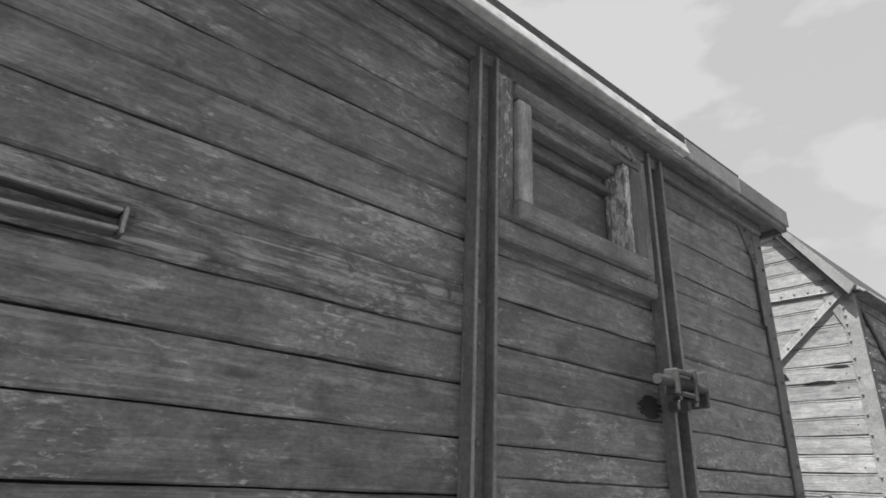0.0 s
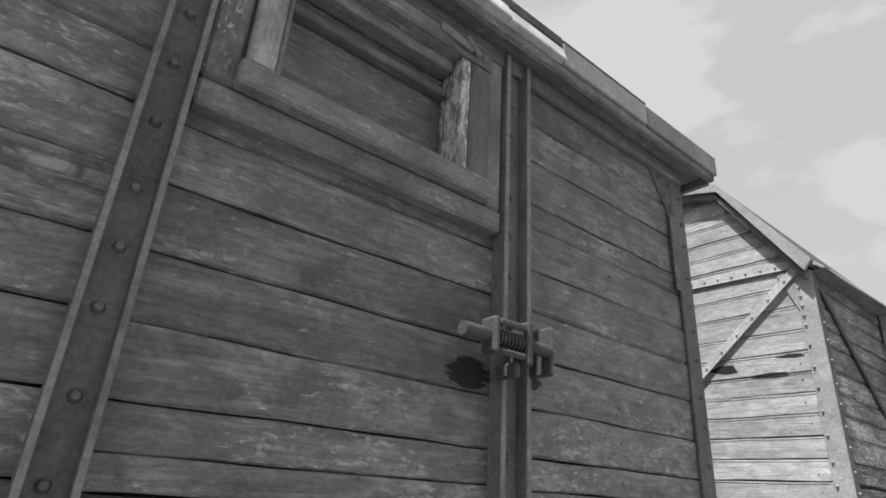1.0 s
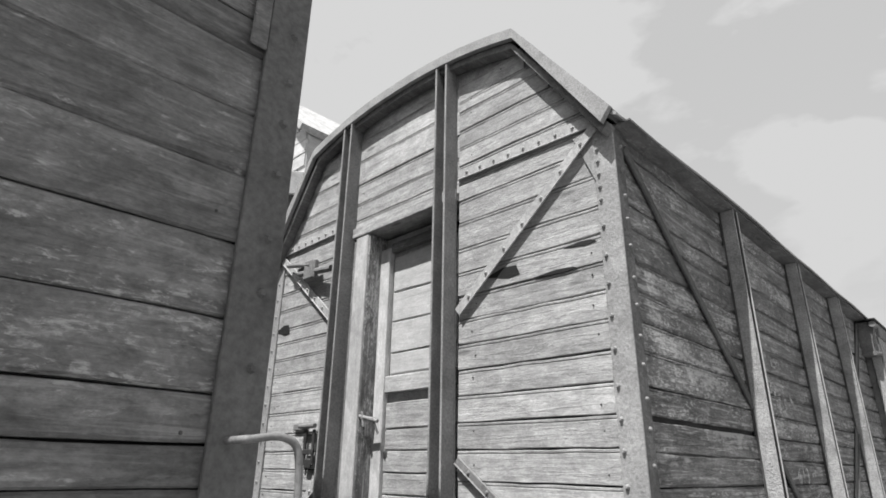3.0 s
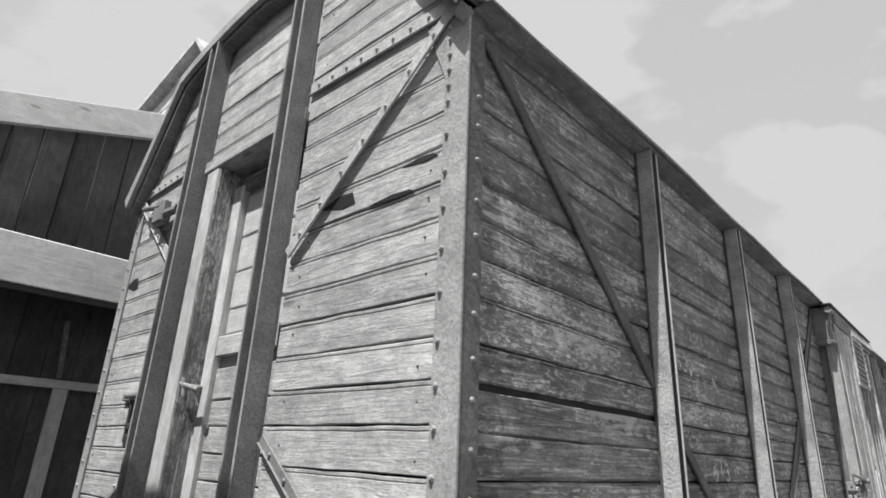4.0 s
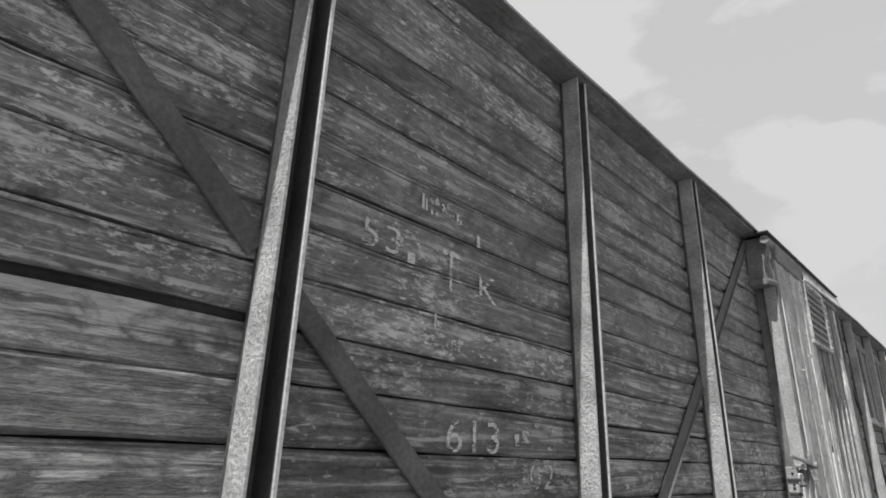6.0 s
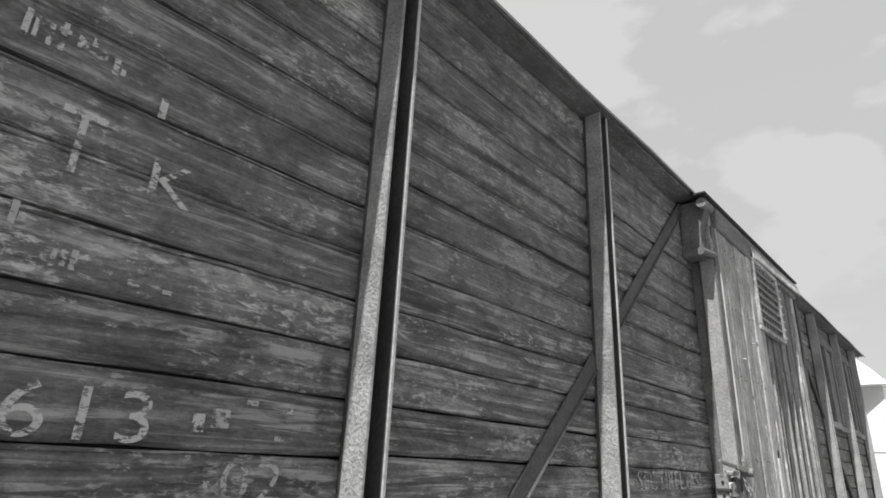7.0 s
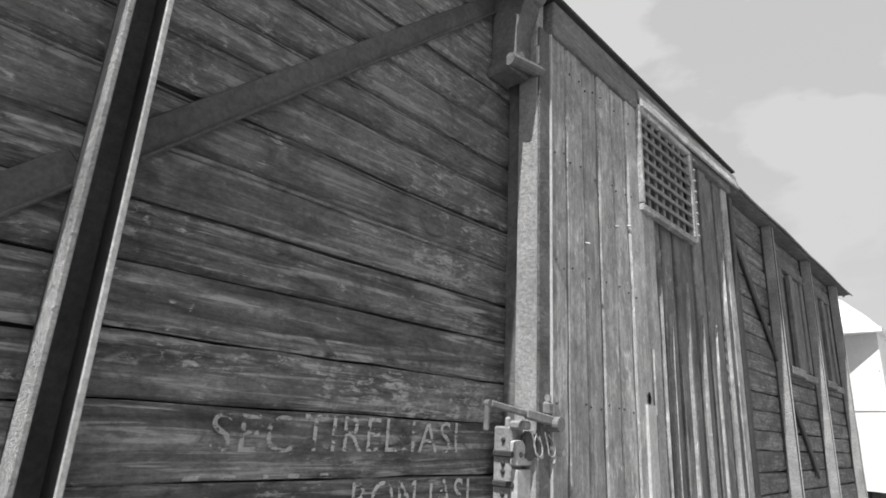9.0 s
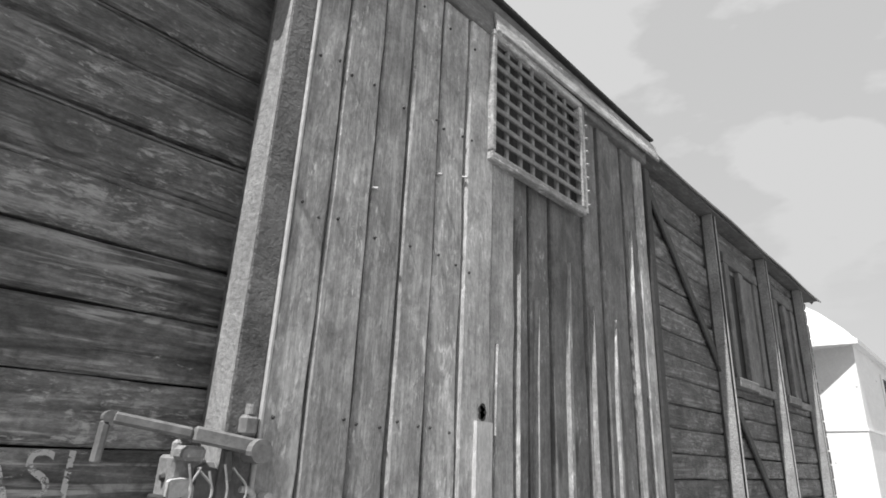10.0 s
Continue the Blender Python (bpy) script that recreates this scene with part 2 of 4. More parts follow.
IRON_BLACK = iron("iron_black", 0.035, 0.06)
IRON_MID = iron("iron_worn_grey", 0.13, 0.24, 70.0)
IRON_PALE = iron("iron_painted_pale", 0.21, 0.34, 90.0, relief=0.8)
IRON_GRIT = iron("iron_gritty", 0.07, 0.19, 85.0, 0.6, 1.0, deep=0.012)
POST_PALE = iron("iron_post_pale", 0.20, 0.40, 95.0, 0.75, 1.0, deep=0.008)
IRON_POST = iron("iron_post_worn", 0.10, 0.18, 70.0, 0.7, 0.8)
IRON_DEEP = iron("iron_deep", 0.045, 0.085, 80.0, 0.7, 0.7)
CORNER_IRON = iron("iron_corner", 0.06, 0.16, 55.0, 0.75, 1.0, deep=0.009)
BRACE_IRON = iron("iron_brace", 0.06, 0.11, 80.0, 0.75, 0.6)
IRON_GREY = iron("iron_grey", 0.12, 0.22)
END_POST = iron("iron_end_post", 0.125, 0.215, 80.0, 0.6, 0.8)
BRACE_PALE = iron("iron_brace_pale", 0.30, 0.44, 70.0, 0.65, 0.6)
# bare worn iron; also stands in for sunlit rims
EDGE_WORN_LIT = iron("iron_edge_worn_lit", 0.34, 0.5, 90.0, 0.6, 0.5)
ROOF_DARK = iron("roof_tarred", 0.05, 0.09, 30.0, 0.8)
ROOF_PALE = iron("roof_sheet_pale", 0.36, 0.52, 20.0, 0.7, 0.2)
RUBBLE = ground_material("ballast", 0.18, 0.29)
LETTER_LOST = letter_material("stencil_worn", 0.56, 0.38, 0.62)
LETTER_FAINT = letter_material("stencil_faded", 0.52, 0.40, 0.4)
LETTER_WORN = letter_material("stencil_rubbed", 0.60, 0.50, 0.5)
GLASS_DARK = iron("void_dark", 0.012, 0.02)


# ---- builders ----
WORLD_OF = {}


def thing(name, at, label, category, group="", kind=""):
    ob = new(name)
    ob.empty_display_size = 0.3
    ob.location = at
    WORLD_OF[ob.name] = Matrix.Translation(at)
    return tagged(ob, label, category, group, kind)


def mesh_of(bm, name, mat):
    me = bpy.data.meshes.new(name)
    bmesh.ops.recalc_face_normals(bm, faces=bm.faces[:])
    bm.to_mesh(me)
    bm.free()
    me.materials.append(mat)
    return me


def part(name, bm, mat, parent=None, label="", m=None):
    ob = new(name, mesh_of(bm, name, mat))
    if m is not None:
        ob.matrix_basis = m
    if parent is not None:
        ob.parent = parent
        ob.matrix_parent_inverse = WORLD_OF.get(parent.name, Matrix()).inverted()
    if label:
        ob["label"] = label
    return ob


def box(bm, x0, x1, y0, y1, z0, z1, bevel=0.0):
    b = bm if not bevel else bmesh.new()
    r = bmesh.ops.create_cube(b, size=1.0)
    bmesh.ops.transform(b, matrix=Matrix.Translation(((x0 + x1) / 2, (y0 + y1) / 2, (z0 + z1) / 2)) @ Matrix.Diagonal((abs(x1 - x0), abs(y1 - y0), abs(z1 - z0), 1)), verts=r["verts"])
    if bevel:
        bmesh.ops.bevel(b, geom=b.edges[:], offset=bevel, segments=1, affect="EDGES", profile=0.5)
        add_to(bm, b)
    return bm


def add_to(bm, b):
    me = bpy.data.meshes.new("tmp")
    b.to_mesh(me)
    b.free()
    bm.from_mesh(me)
    bpy.data.meshes.remove(me)


def boxed(x0, x1, y0, y1, z0, z1, bevel=0.004):
    return box(bmesh.new(), x0, x1, y0, y1, z0, z1, bevel)


def post_box(name, dims, mat, parent, label="", bevel=0.004):
    """A squared timber that stands: its grain runs up."""
    x0, x1, y0, y1, z0, z1 = dims
    return part(name, boxed(z0, z1, y0, y1, -x1, -x0, bevel), mat, parent, label, pose(0, 0, 0, 0, -90, 0))


def cross_box(name, dims, mat, parent, label="", bevel=0.004):
    """A squared timber that runs across the track: its grain runs along y."""
    x0, x1, y0, y1, z0, z1 = dims
    return part(name, boxed(-y1, -y0, x0, x1, z0, z1, bevel), mat, parent, label, pose(0, 0, 0, 0, 0, -90))


def tube(bm, a, b, r, n=10, r2=None):
    a, b = Vector(a), Vector(b)
    t = bmesh.new()
    bmesh.ops.create_cone(t, cap_ends=True, segments=n, radius1=r, radius2=r if r2 is None else r2, depth=(b - a).length)
    bmesh.ops.transform(t, matrix=Matrix.Translation((a + b) / 2) @ (b - a).to_track_quat("Z", "Y").to_matrix().to_4x4(), verts=t.verts[:])
    add_to(bm, t)
    return bm


def bar(bm, a, b, wide, thick, up, bevel=0.003):
    """A flat bar from a to b: `wide` across, `thick` along up."""
    a, b, up = Vector(a), Vector(b), Vector(up).normalized()
    d = (b - a).normalized()
    side = d.cross(up).normalized()
    t = bmesh.new()
    r = bmesh.ops.create_cube(t, size=1.0)
    rot = Matrix((d, side, up)).transposed().to_4x4()
    bmesh.ops.transform(t, matrix=Matrix.Translation((a + b) / 2) @ rot @ Matrix.Diagonal(((b - a).length, wide, thick, 1)), verts=t.verts[:])
    if bevel:
        bmesh.ops.bevel(t, geom=t.edges[:], offset=bevel, segments=1, affect="EDGES", profile=0.5)
    add_to(bm, t)
    return bm


def rivet(bm, at, out, r=0.009, h=0.007):
    """A domed bolt head."""
    at, out = Vector(at), Vector(out).normalized()
    t = bmesh.new()
    bmesh.ops.create_cone(t, cap_ends=True, segments=8, radius1=r, radius2=r * 0.55, depth=h)
    bmesh.ops.transform(t, matrix=Matrix.Translation(at + out * h / 2) @ out.to_track_quat("Z", "Y").to_matrix().to_4x4(), verts=t.verts[:])
    add_to(bm, t)


BOLTS = {}


def bolts(parent, mat, places, out, r=0.010, h=0.010):
    """Bolt heads of one size, each an object on a shared mesh."""
    key = (mat.name, r, h)
    if key not in BOLTS:
        bm = bmesh.new()
        rivet(bm, (0, 0, 0), (0, 0, 1), r, h)
        BOLTS[key] = mesh_of(bm, "bolt", mat)
    turn = Vector(out).to_track_quat("Z", "Y").to_matrix().to_4x4()
    for p in places:
        ob = new("bolt", BOLTS[key])
        ob.matrix_basis = Matrix.Translation(p) @ turn
        ob.parent = parent
        ob.matrix_parent_inverse = WORLD_OF.get(parent.name, Matrix()).inverted()


rng = random.Random(5)


def plank_bm(length, high, thick, wave=0.003, chamfer=0.005, bead=0.0):
    """A worn board: x along, z across, its face at y = -thick; the long edges wander a little. bead: width of a grooved lip below the upper edge."""
    n = max(3, min(12, int(length / 0.12)))
    bm, rings = bmesh.new(), []
    lo = [rng.uniform(-wave, wave) for _ in range(n + 1)]
    hi = [rng.uniform(-wave, wave) for _ in range(n + 1)]
    bow = [rng.uniform(-0.5, 0.5) * wave for _ in range(n + 1)]
    for i in range(n + 1):
        x, a, b, o = length * i / n, lo[i], high + hi[i], bow[i]
        c = chamfer * rng.uniform(0.5, 1.5)
        front = [(-thick + c + o, a), (-thick + o, a + c)]
        if bead:
            front += [(-thick + o, b - bead), (-thick + o + 0.006, b - bead + 0.003), (-thick + o + 0.0005, b - bead + 0.007)]
        front += [(-thick + o, b - c * 0.7), (-thick + c * 0.7 + o, b)]
        rings.append([bm.verts.new(v) for v in [(x, 0, a)] + [(x, y, z) for y, z in front] + [(x, 0, b)]])
    k = len(rings[0])
    for r, s in zip(rings, rings[1:]):
        for j in range(k):
            bm.faces.new((r[j], r[(j + 1) % k], s[(j + 1) % k], s[j]))
    bm.faces.new(rings[0][::-1])
    bm.faces.new(rings[-1])
    return bm


SIDE = Matrix()                                   # faces -y, runs along +x
END = pose(0, 0, 0, 0, 0, -90)                    # faces -x, runs along -y
UPRIGHT = pose(0, 0, 0, 0, -90, 0)                # faces -y, runs up


def plank(parent, mat, at, turn, length, high, thick=0.03, gap=0.005, wave=0.0025, proud=0.003, tilt=0.06, label="", name="plank", chamfer=0.005, bead=0.0):
    """One board from its lower corner `at`, at the back of the board."""
    bm = plank_bm(length, high - gap, thick + rng.uniform(-proud, proud), wave, chamfer, bead)
    m = Matrix.Translation(at) @ turn @ pose(0, 0, gap / 2, 0, rng.uniform(-tilt, tilt), 0)
    return part(name, bm, mat, parent, label, m)


def sheet(bm, outline, x0, x1):
    """A closed outline in y and z, drawn out from x0 to x1."""
    rings = [[bm.verts.new((x, y, z)) for y, z in outline] for x in (x0, x1)]
    n = len(outline)
    for j in range(n):
        bm.faces.new((rings[0][j], rings[0][(j + 1) % n], rings[1][(j + 1) % n], rings[1][j]))
    bm.faces.new(rings[0][::-1])
    bm.faces.new(rings[1])
    return bm


def roof_line(mid, half, eave, knee_y, knee_z, crown, n=14):
    """Half-round over the middle, steep below the knee: points from the walk's side across."""
    pts = [(mid - half, eave)]
    for i in range(n + 1):
        u = -1 + 2 * i / n
        pts.append((mid + knee_y * u, knee_z + (crown - knee_z) * (1 - abs(u) ** 2.2)))
    pts.append((mid + half, eave))
    return pts


def height_on(line, y):
    for (a, za), (b, zb) in zip(line, line[1:]):
        if a <= y <= b:
            return za + (zb - za) * (y - a) / (b - a)
    return line[0][1]


def shell(line, thick):
    """The outline of a roof skin of that thickness over the line."""
    under = [(y + (thick * 0.8 if i == 0 else -thick * 0.8 if i == len(line) - 1 else 0), z - thick) for i, (y, z) in enumerate(line)]
    return line + under[::-1]


MID = 2.43                                         # middle of the track
NEAR, FAR = 1.09, 3.77                             # faces of the wagons' sides
SILL = 1.15                                        # underside of the bodies


def channel(parent, x0, x1, yb, yf, z0, z1, mat=None, label="", web=0.012, lip=0.010, inner=None):
    """An upright iron channel, web to the wall, both flanges standing out."""
    # inner: web and far flange coloured as shaded; bright edge is painted sunlight
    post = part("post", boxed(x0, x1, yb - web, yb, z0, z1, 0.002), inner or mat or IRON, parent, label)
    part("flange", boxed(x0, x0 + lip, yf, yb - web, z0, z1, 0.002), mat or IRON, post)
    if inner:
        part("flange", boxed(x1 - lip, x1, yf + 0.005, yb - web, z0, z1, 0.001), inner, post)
        part("worn_edge", boxed(x1 - lip, x1 + 0.001, yf - 0.001, yf + 0.0045, z0, z1, 0.002), EDGE_WORN_LIT, post)
    else:
        part("flange", boxed(x1 - lip, x1, yf, yb - web, z0, z1, 0.002), mat or IRON, post)
    return post


# ---- ground and rails ----
bm = bmesh.new()
bmesh.ops.create_grid(bm, x_segments=8, y_segments=8, size=2500)
tagged(part("ground", bm, RUBBLE), "grey gravel ground along the railway tracks", "ground", kind="structure")


def rail(y, x0=-8, x1=60):
    bm = bmesh.new()
    sheet(bm, [(y - 0.06, 0.0), (y + 0.06, 0.0), (y + 0.06, 0.015), (y + 0.012, 0.03), (y + 0.012, 0.10), (y + 0.035, 0.11), (y + 0.035, 0.145), (y - 0.035, 0.145), (y - 0.035, 0.11), (y - 0.012, 0.10), (y - 0.012, 0.03), (y - 0.06, 0.015)], x0, x1)
    tagged(part("rail", bm, IRON_GREY), "steel rail lying on the gravel", "rail", "rails", kind="structure")


for y in (MID - 0.75, MID + 0.75):
    rail(y)


def running_gear(wagon, x0, x1):
    """Frame and wheels that carry a body."""
    for y in (NEAR + 0.25, FAR - 0.25):
        part("sole_bar", boxed(x0 + 0.02, x1 - 0.02, y - 0.06, y + 0.06, SILL - 0.25, SILL - 0.002, 0.006), IRON, wagon)
    for x in (x0 + 1.2, x1 - 1.2):
        bm = tube(bmesh.new(), (x, NEAR + 0.3, 0.64), (x, FAR - 0.3, 0.64), 0.07)
        axle = part("axle", bm, IRON, wagon)
        for y in (MID - 0.75, MID + 0.75):
            bm = tube(bmesh.new(), (x, y - 0.06, 0.64), (x, y + 0.06, 0.64), 0.49, 28)
            part("wheel", bm, IRON, axle)
            part("axle_guard", boxed(x - 0.12, x + 0.12, y - 0.5 if y < MID else y + 0.40, y - 0.40 if y < MID else y + 0.5, 0.5, SILL - 0.003), IRON, axle)


def roof_of(wagon, line, x0, x1, thick, mat, label):
    return part("roof", sheet(bmesh.new(), shell(line, thick), x0, x1), mat, wagon, label)


def body_core(wagon, x0, x1, line, name="inner_wall", wall=0.05, hole=None, recess=0.0):
    """Inner walls behind the boards: two sides, two ends under the roof's curve, and a floor."""
    n0, f0 = NEAR + 0.03, FAR - 0.03
    top = line[0][1] - 0.02
    for y in (n0, f0 - wall):
        bm = bmesh.new()
        if hole and y == n0:
            hx0, hx1, hz0, hz1 = hole
            box(bm, x0 + 0.03, hx0, y, y + wall, SILL, top)
            box(bm, hx1, x1 - 0.03, y, y + wall, SILL, top)
            box(bm, hx0, hx1, y, y + wall, SILL, hz0)
            box(bm, hx0, hx1, y, y + wall, hz1, top)
        else:
            box(bm, x0 + 0.03, x1 - 0.03, y, y + wall, SILL, top)
        part("side_wall", bm, BACKING, wagon)
    bm = bmesh.new()
    under = [(y, z - 0.05) for y, z in line if n0 < y < f0]
    prof = [(n0, SILL), (n0, height_on(line, n0) - 0.05)] + under + [(f0, height_on(line, f0) - 0.05), (f0, SILL)]
    part("end_wall", sheet(bm, prof, x0 + 0.03 + recess, x0 + 0.08 + recess), BACKING, wagon)
    part("end_wall", sheet(bmesh.new(), prof, x1 - 0.08, x1 - 0.03), BACKING, wagon)
    part("wagon_floor", boxed(x0 + 0.03, x1 - 0.03, n0, f0, SILL, SILL + 0.06), BACKING, wagon)


def clad(parent, mat, x0, x1, zs, y_face=NEAR, thick=0.03, gaps=(0.003, 0.004, 0.006, 0.008), edges=(0.006, 0.009, 0.013), **kw):
    """Boards on the near side between two posts; zs: the joints from the top down."""
    for hi, lo in zip(zs, zs[1:]):
        plank(parent, mat, (x0, y_face + thick, lo), SIDE, x1 - x0, hi - lo, thick, gap=rng.choice(gaps), wave=0.0022, chamfer=rng.choice(edges), **kw)


# ---- first wagon ----
W1_X0, W1_X1 = -2.6, 3.265
line1 = roof_line(MID, 1.47, 3.10, 0.90, 3.80, 3.93)
wagon = thing("freight_wagon", (0.35, MID, 0), "dark stained wooden freight wagon with a small square window", "freight wagon", "wagons in the train")
body_core(wagon, W1_X0, W1_X1, line1, hole=(1.30, 1.95, 2.48, 2.95))
running_gear(wagon, W1_X0, W1_X1)
roof_of(wagon, [(y, z + 0.085) for y, z in line1], W1_X0 - 0.1, 3.41, 0.02, ROOF_DARK, "dark sheet roof over a pale eaves strip")
lip = [(0.970, 3.0865), (0.943, 3.0875), (0.940, 3.092), (0.957, 3.148), (0.972, 3.148)]
part("eaves_strip", sheet(bmesh.new(), [(0.970, 3.0865), (0.936, 3.0875), (0.933, 3.092), (0.956, 3.158), (0.972, 3.158)], W1_X0, 2.02), ROOF_PALE, wagon)
part("eaves_strip", sheet(bmesh.new(), [(y - 0.001, z + 0.001) for y, z in lip], 2.022, 2.30), ROOF_PALE, wagon, "bright worn sheet strip along the eaves")
part("roof_edge", boxed(W1_X0, 2.30, 0.957, 0.974, 3.1605, 3.200, 0.003), ROOF_DARK, wagon)
part("roof_edge", boxed(2.302, 2.83, 0.957, 0.974, 3.1835, 3.197, 0.002), ROOF_DARK, wagon)
part("fascia", boxed(2.303, 2.83, 0.955, 0.975, 3.088, 3.183, 0.004), IRON_PALE, wagon)
part("fascia", boxed(2.834, 3.40, 0.957, 0.975, 3.088, 3.183, 0.004), IRON_MID, wagon)
part("fascia", boxed(W1_X0, 3.385, 0.966, 0.995, 3.055, 3.086, 0.005), TRIM_WOOD, wagon)
part("fascia", boxed(3.37, 3.395, 0.997, 1.20, 3.05, 3.18, 0.004), TRIM_WOOD, wagon)
part("soffit", boxed(W1_X0, 3.365, 0.996, NEAR + 0.03, 3.085, 3.105, 0.003), TRIM_WOOD, wagon)
part("top_rail", boxed(W1_X0, 3.26, 1.055, NEAR, 3.02, 3.084, 0.008), TRIM_WOOD, wagon)

joints1 = [3.05, 2.905, 2.768, 2.635, 2.485, 2.352, 2.202, 2.058, 1.918, 1.778, 1.636, 1.50, 1.37, 1.25, SILL]
joints1b = [2.40, 2.345, 2.200, 2.053, 1.912, 1.774, 1.686, 1.622, 1.49, 1.37, 1.25, SILL]
joints1c = [3.05, 2.886, 2.736, 2.568, 2.479, 2.332, 2.190, 2.047, 1.900, 1.766, 1.680, 1.612, 1.48, 1.36, 1.25, SILL]
TIGHT = (0.003, 0.004, 0.006)
side = part("boarding", boxed(W1_X0 + 0.03, W1_X1 - 0.04, NEAR + 0.0305, NEAR + 0.0325, SILL, 1.3, 0), BACKING, wagon)
clad(side, W1_WOOD, W1_X0, -0.72, joints1, gaps=TIGHT, edges=(0.004, 0.006, 0.009), proud=0.003)
clad(side, W1_WOOD, -0.72, 1.14, joints1[:7], gaps=TIGHT, edges=(0.004, 0.006, 0.009), proud=0.003)
clad(side, W1_GRAIN, -0.72, 1.14, joints1[6:8], gaps=TIGHT, edges=(0.004, 0.006, 0.009), proud=0.003)
clad(side, W1_WOOD, -0.72, 1.14, joints1[7:], gaps=TIGHT, edges=(0.004, 0.006, 0.009), proud=0.003)
clad(side, W1_WOOD, 1.14, 2.16, joints1b, gaps=TIGHT, edges=(0.004, 0.006, 0.009), proud=0.003)
clad(side, W1_WOOD, 2.16, 3.23, joints1c, gaps=TIGHT, edges=(0.004, 0.006, 0.009), proud=0.003)
for hi, lo in zip(joints1c, joints1c[1:]):
    for x in (2.262, 3.14, 2.70):
        if rng.random() < 0.55:
            bolts(side, IRON_DEEP, [(x + rng.uniform(-0.012, 0.012), NEAR + 0.0005, (hi + lo) / 2 + rng.uniform(-0.03, 0.03))], (0, -1, 0), 0.0045, 0.005)
for a, b, hi, lo in ((1.14, 1.30, 3.02, 2.40), (1.95, 2.16, 3.02, 2.40), (1.30, 1.95, 3.02, 2.95)):
    plank(side, W1_WOOD, (a, NEAR + 0.03, lo), SIDE, b - a, hi - lo, 0.028)


def bolted_post(x0, x1, z1, lip):
    post = channel(wagon, x0, x1, NEAR, NEAR - 0.05, SILL, z1, IRON_POST, "dark iron post with bolt heads", lip=lip)
    zs, z = [], SILL + 0.06
    while z < z1 - 0.05:
        zs.append(z)
        z += 0.135 + rng.uniform(-0.02, 0.02)
    bolts(post, IRON_POST, [((x0 + x1) / 2 + rng.uniform(-0.004, 0.004), NEAR - 0.0115, z) for z in zs], (0, -1, 0), 0.0135, 0.013)
    for a in (x0, x1 - lip):
        part("worn_edge", boxed(a - 0.0008, a + lip + 0.0008, NEAR - 0.0535, NEAR - 0.0502, SILL, z1, 0.001), IRON_MID, post)


bolted_post(1.098, 1.188, 3.05, 0.011)
bolted_post(2.105, 2.218, 3.06, 0.016)
bolted_post(-0.76, -0.67, 3.05, 0.011)
bm = boxed(3.18, 3.275, NEAR - 0.014, NEAR - 0.002, SILL, 3.08, 0.002)
box(bm, 3.263, 3.275, NEAR - 0.0015, NEAR + 0.09, SILL, 3.08, 0.002)
corner = part("corner_angle", bm, IRON, wagon, "bolted iron corner angle")
bolts(corner, IRON, [(3.24, NEAR - 0.0135, 1.2 + 0.125 * i + rng.uniform(-0.015, 0.015)) for i in range(15)], (0, -1, 0), 0.010, 0.010)
bolts(corner, IRON, [(3.2745, NEAR + 0.05, 1.25 + 0.19 * i + rng.uniform(-0.03, 0.03)) for i in range(10)], (1, 0, 0), 0.011, 0.026)
# end wall that looks into the gap: boards run across
end1 = part("end_boarding", boxed(W1_X1 - 0.034, W1_X1 - 0.032, NEAR + 0.05, FAR, SILL, 1.3, 0), BACKING, wagon)
BACK = pose(0, 0, 0, 0, 0, 90)                     # faces +x, runs along +y
for hi, lo in zip(joints1c, joints1c[1:]):
    plank(end1, W1_WOOD, (W1_X1 - 0.03, NEAR + 0.02, lo), BACK, FAR - NEAR - 0.04, hi - lo, 0.03)

# window of the first wagon: outer trim, inner frame standing proud, and a board set back
window = part("window", boxed(1.30, 1.96, 1.140, 1.16, 2.44, 2.985, 0.002), W1_WOOD, wagon, "small window with a worn wooden frame and a dark inner board")


def squared(name, dims, mat, parent, bevel):
    if dims[5] - dims[4] > 0.2:
        return post_box(name, dims, mat, parent, "", bevel)
    return part(name, boxed(*dims, bevel), mat, parent)


for dims, mat in (((1.192, 2.098, 1.045, NEAR + 0.01, 2.382, 2.45), TRIM_WOOD), ((1.192, 1.272, 1.045, NEAR + 0.01, 2.452, 3.01), PEELED), ((2.030, 2.098, 1.05, NEAR + 0.01, 2.452, 3.01), TRIM_WOOD), ((1.274, 2.028, 1.05, NEAR + 0.01, 2.985, 3.01), TRIM_WOOD)):
    squared("trim", dims, mat, window, 0.009)
for dims, mat in (((1.262, 2.026, 1.012, NEAR + 0.06, 2.453, 2.520), TRIM_WOOD), ((1.276, 1.342, 1.026, NEAR + 0.06, 2.522, 2.925), WINDOW_WOOD), ((1.945, 2.026, 1.03, NEAR + 0.06, 2.522, 2.925), TRIM_WOOD), ((1.262, 2.026, 1.024, NEAR + 0.06, 2.927, 2.983), TRIM_WOOD)):
    squared("frame", dims, mat, window, 0.007)
post_box("reveal", (1.905, 1.943, 1.036, 1.138, 2.522, 2.925), FLAKY, window, "flaking pale reveal")
post_box("reveal", (1.344, 1.36, 1.04, 1.138, 2.522, 2.925), TRIM_WOOD, window)
part("cross_bar", boxed(1.362, 1.903, 1.100, 1.138, 2.80, 2.83, 0.004), TRIM_WOOD, window)
part("sash_rail", boxed(1.362, 1.903, 1.075, 1.138, 2.885, 2.925, 0.005), TRIM_WOOD, window)
bm = bmesh.new()
bar(bm, (1.80, 1.020, 2.975), (1.93, 1.016, 2.955), 0.03, 0.010, (0, -1, 0))
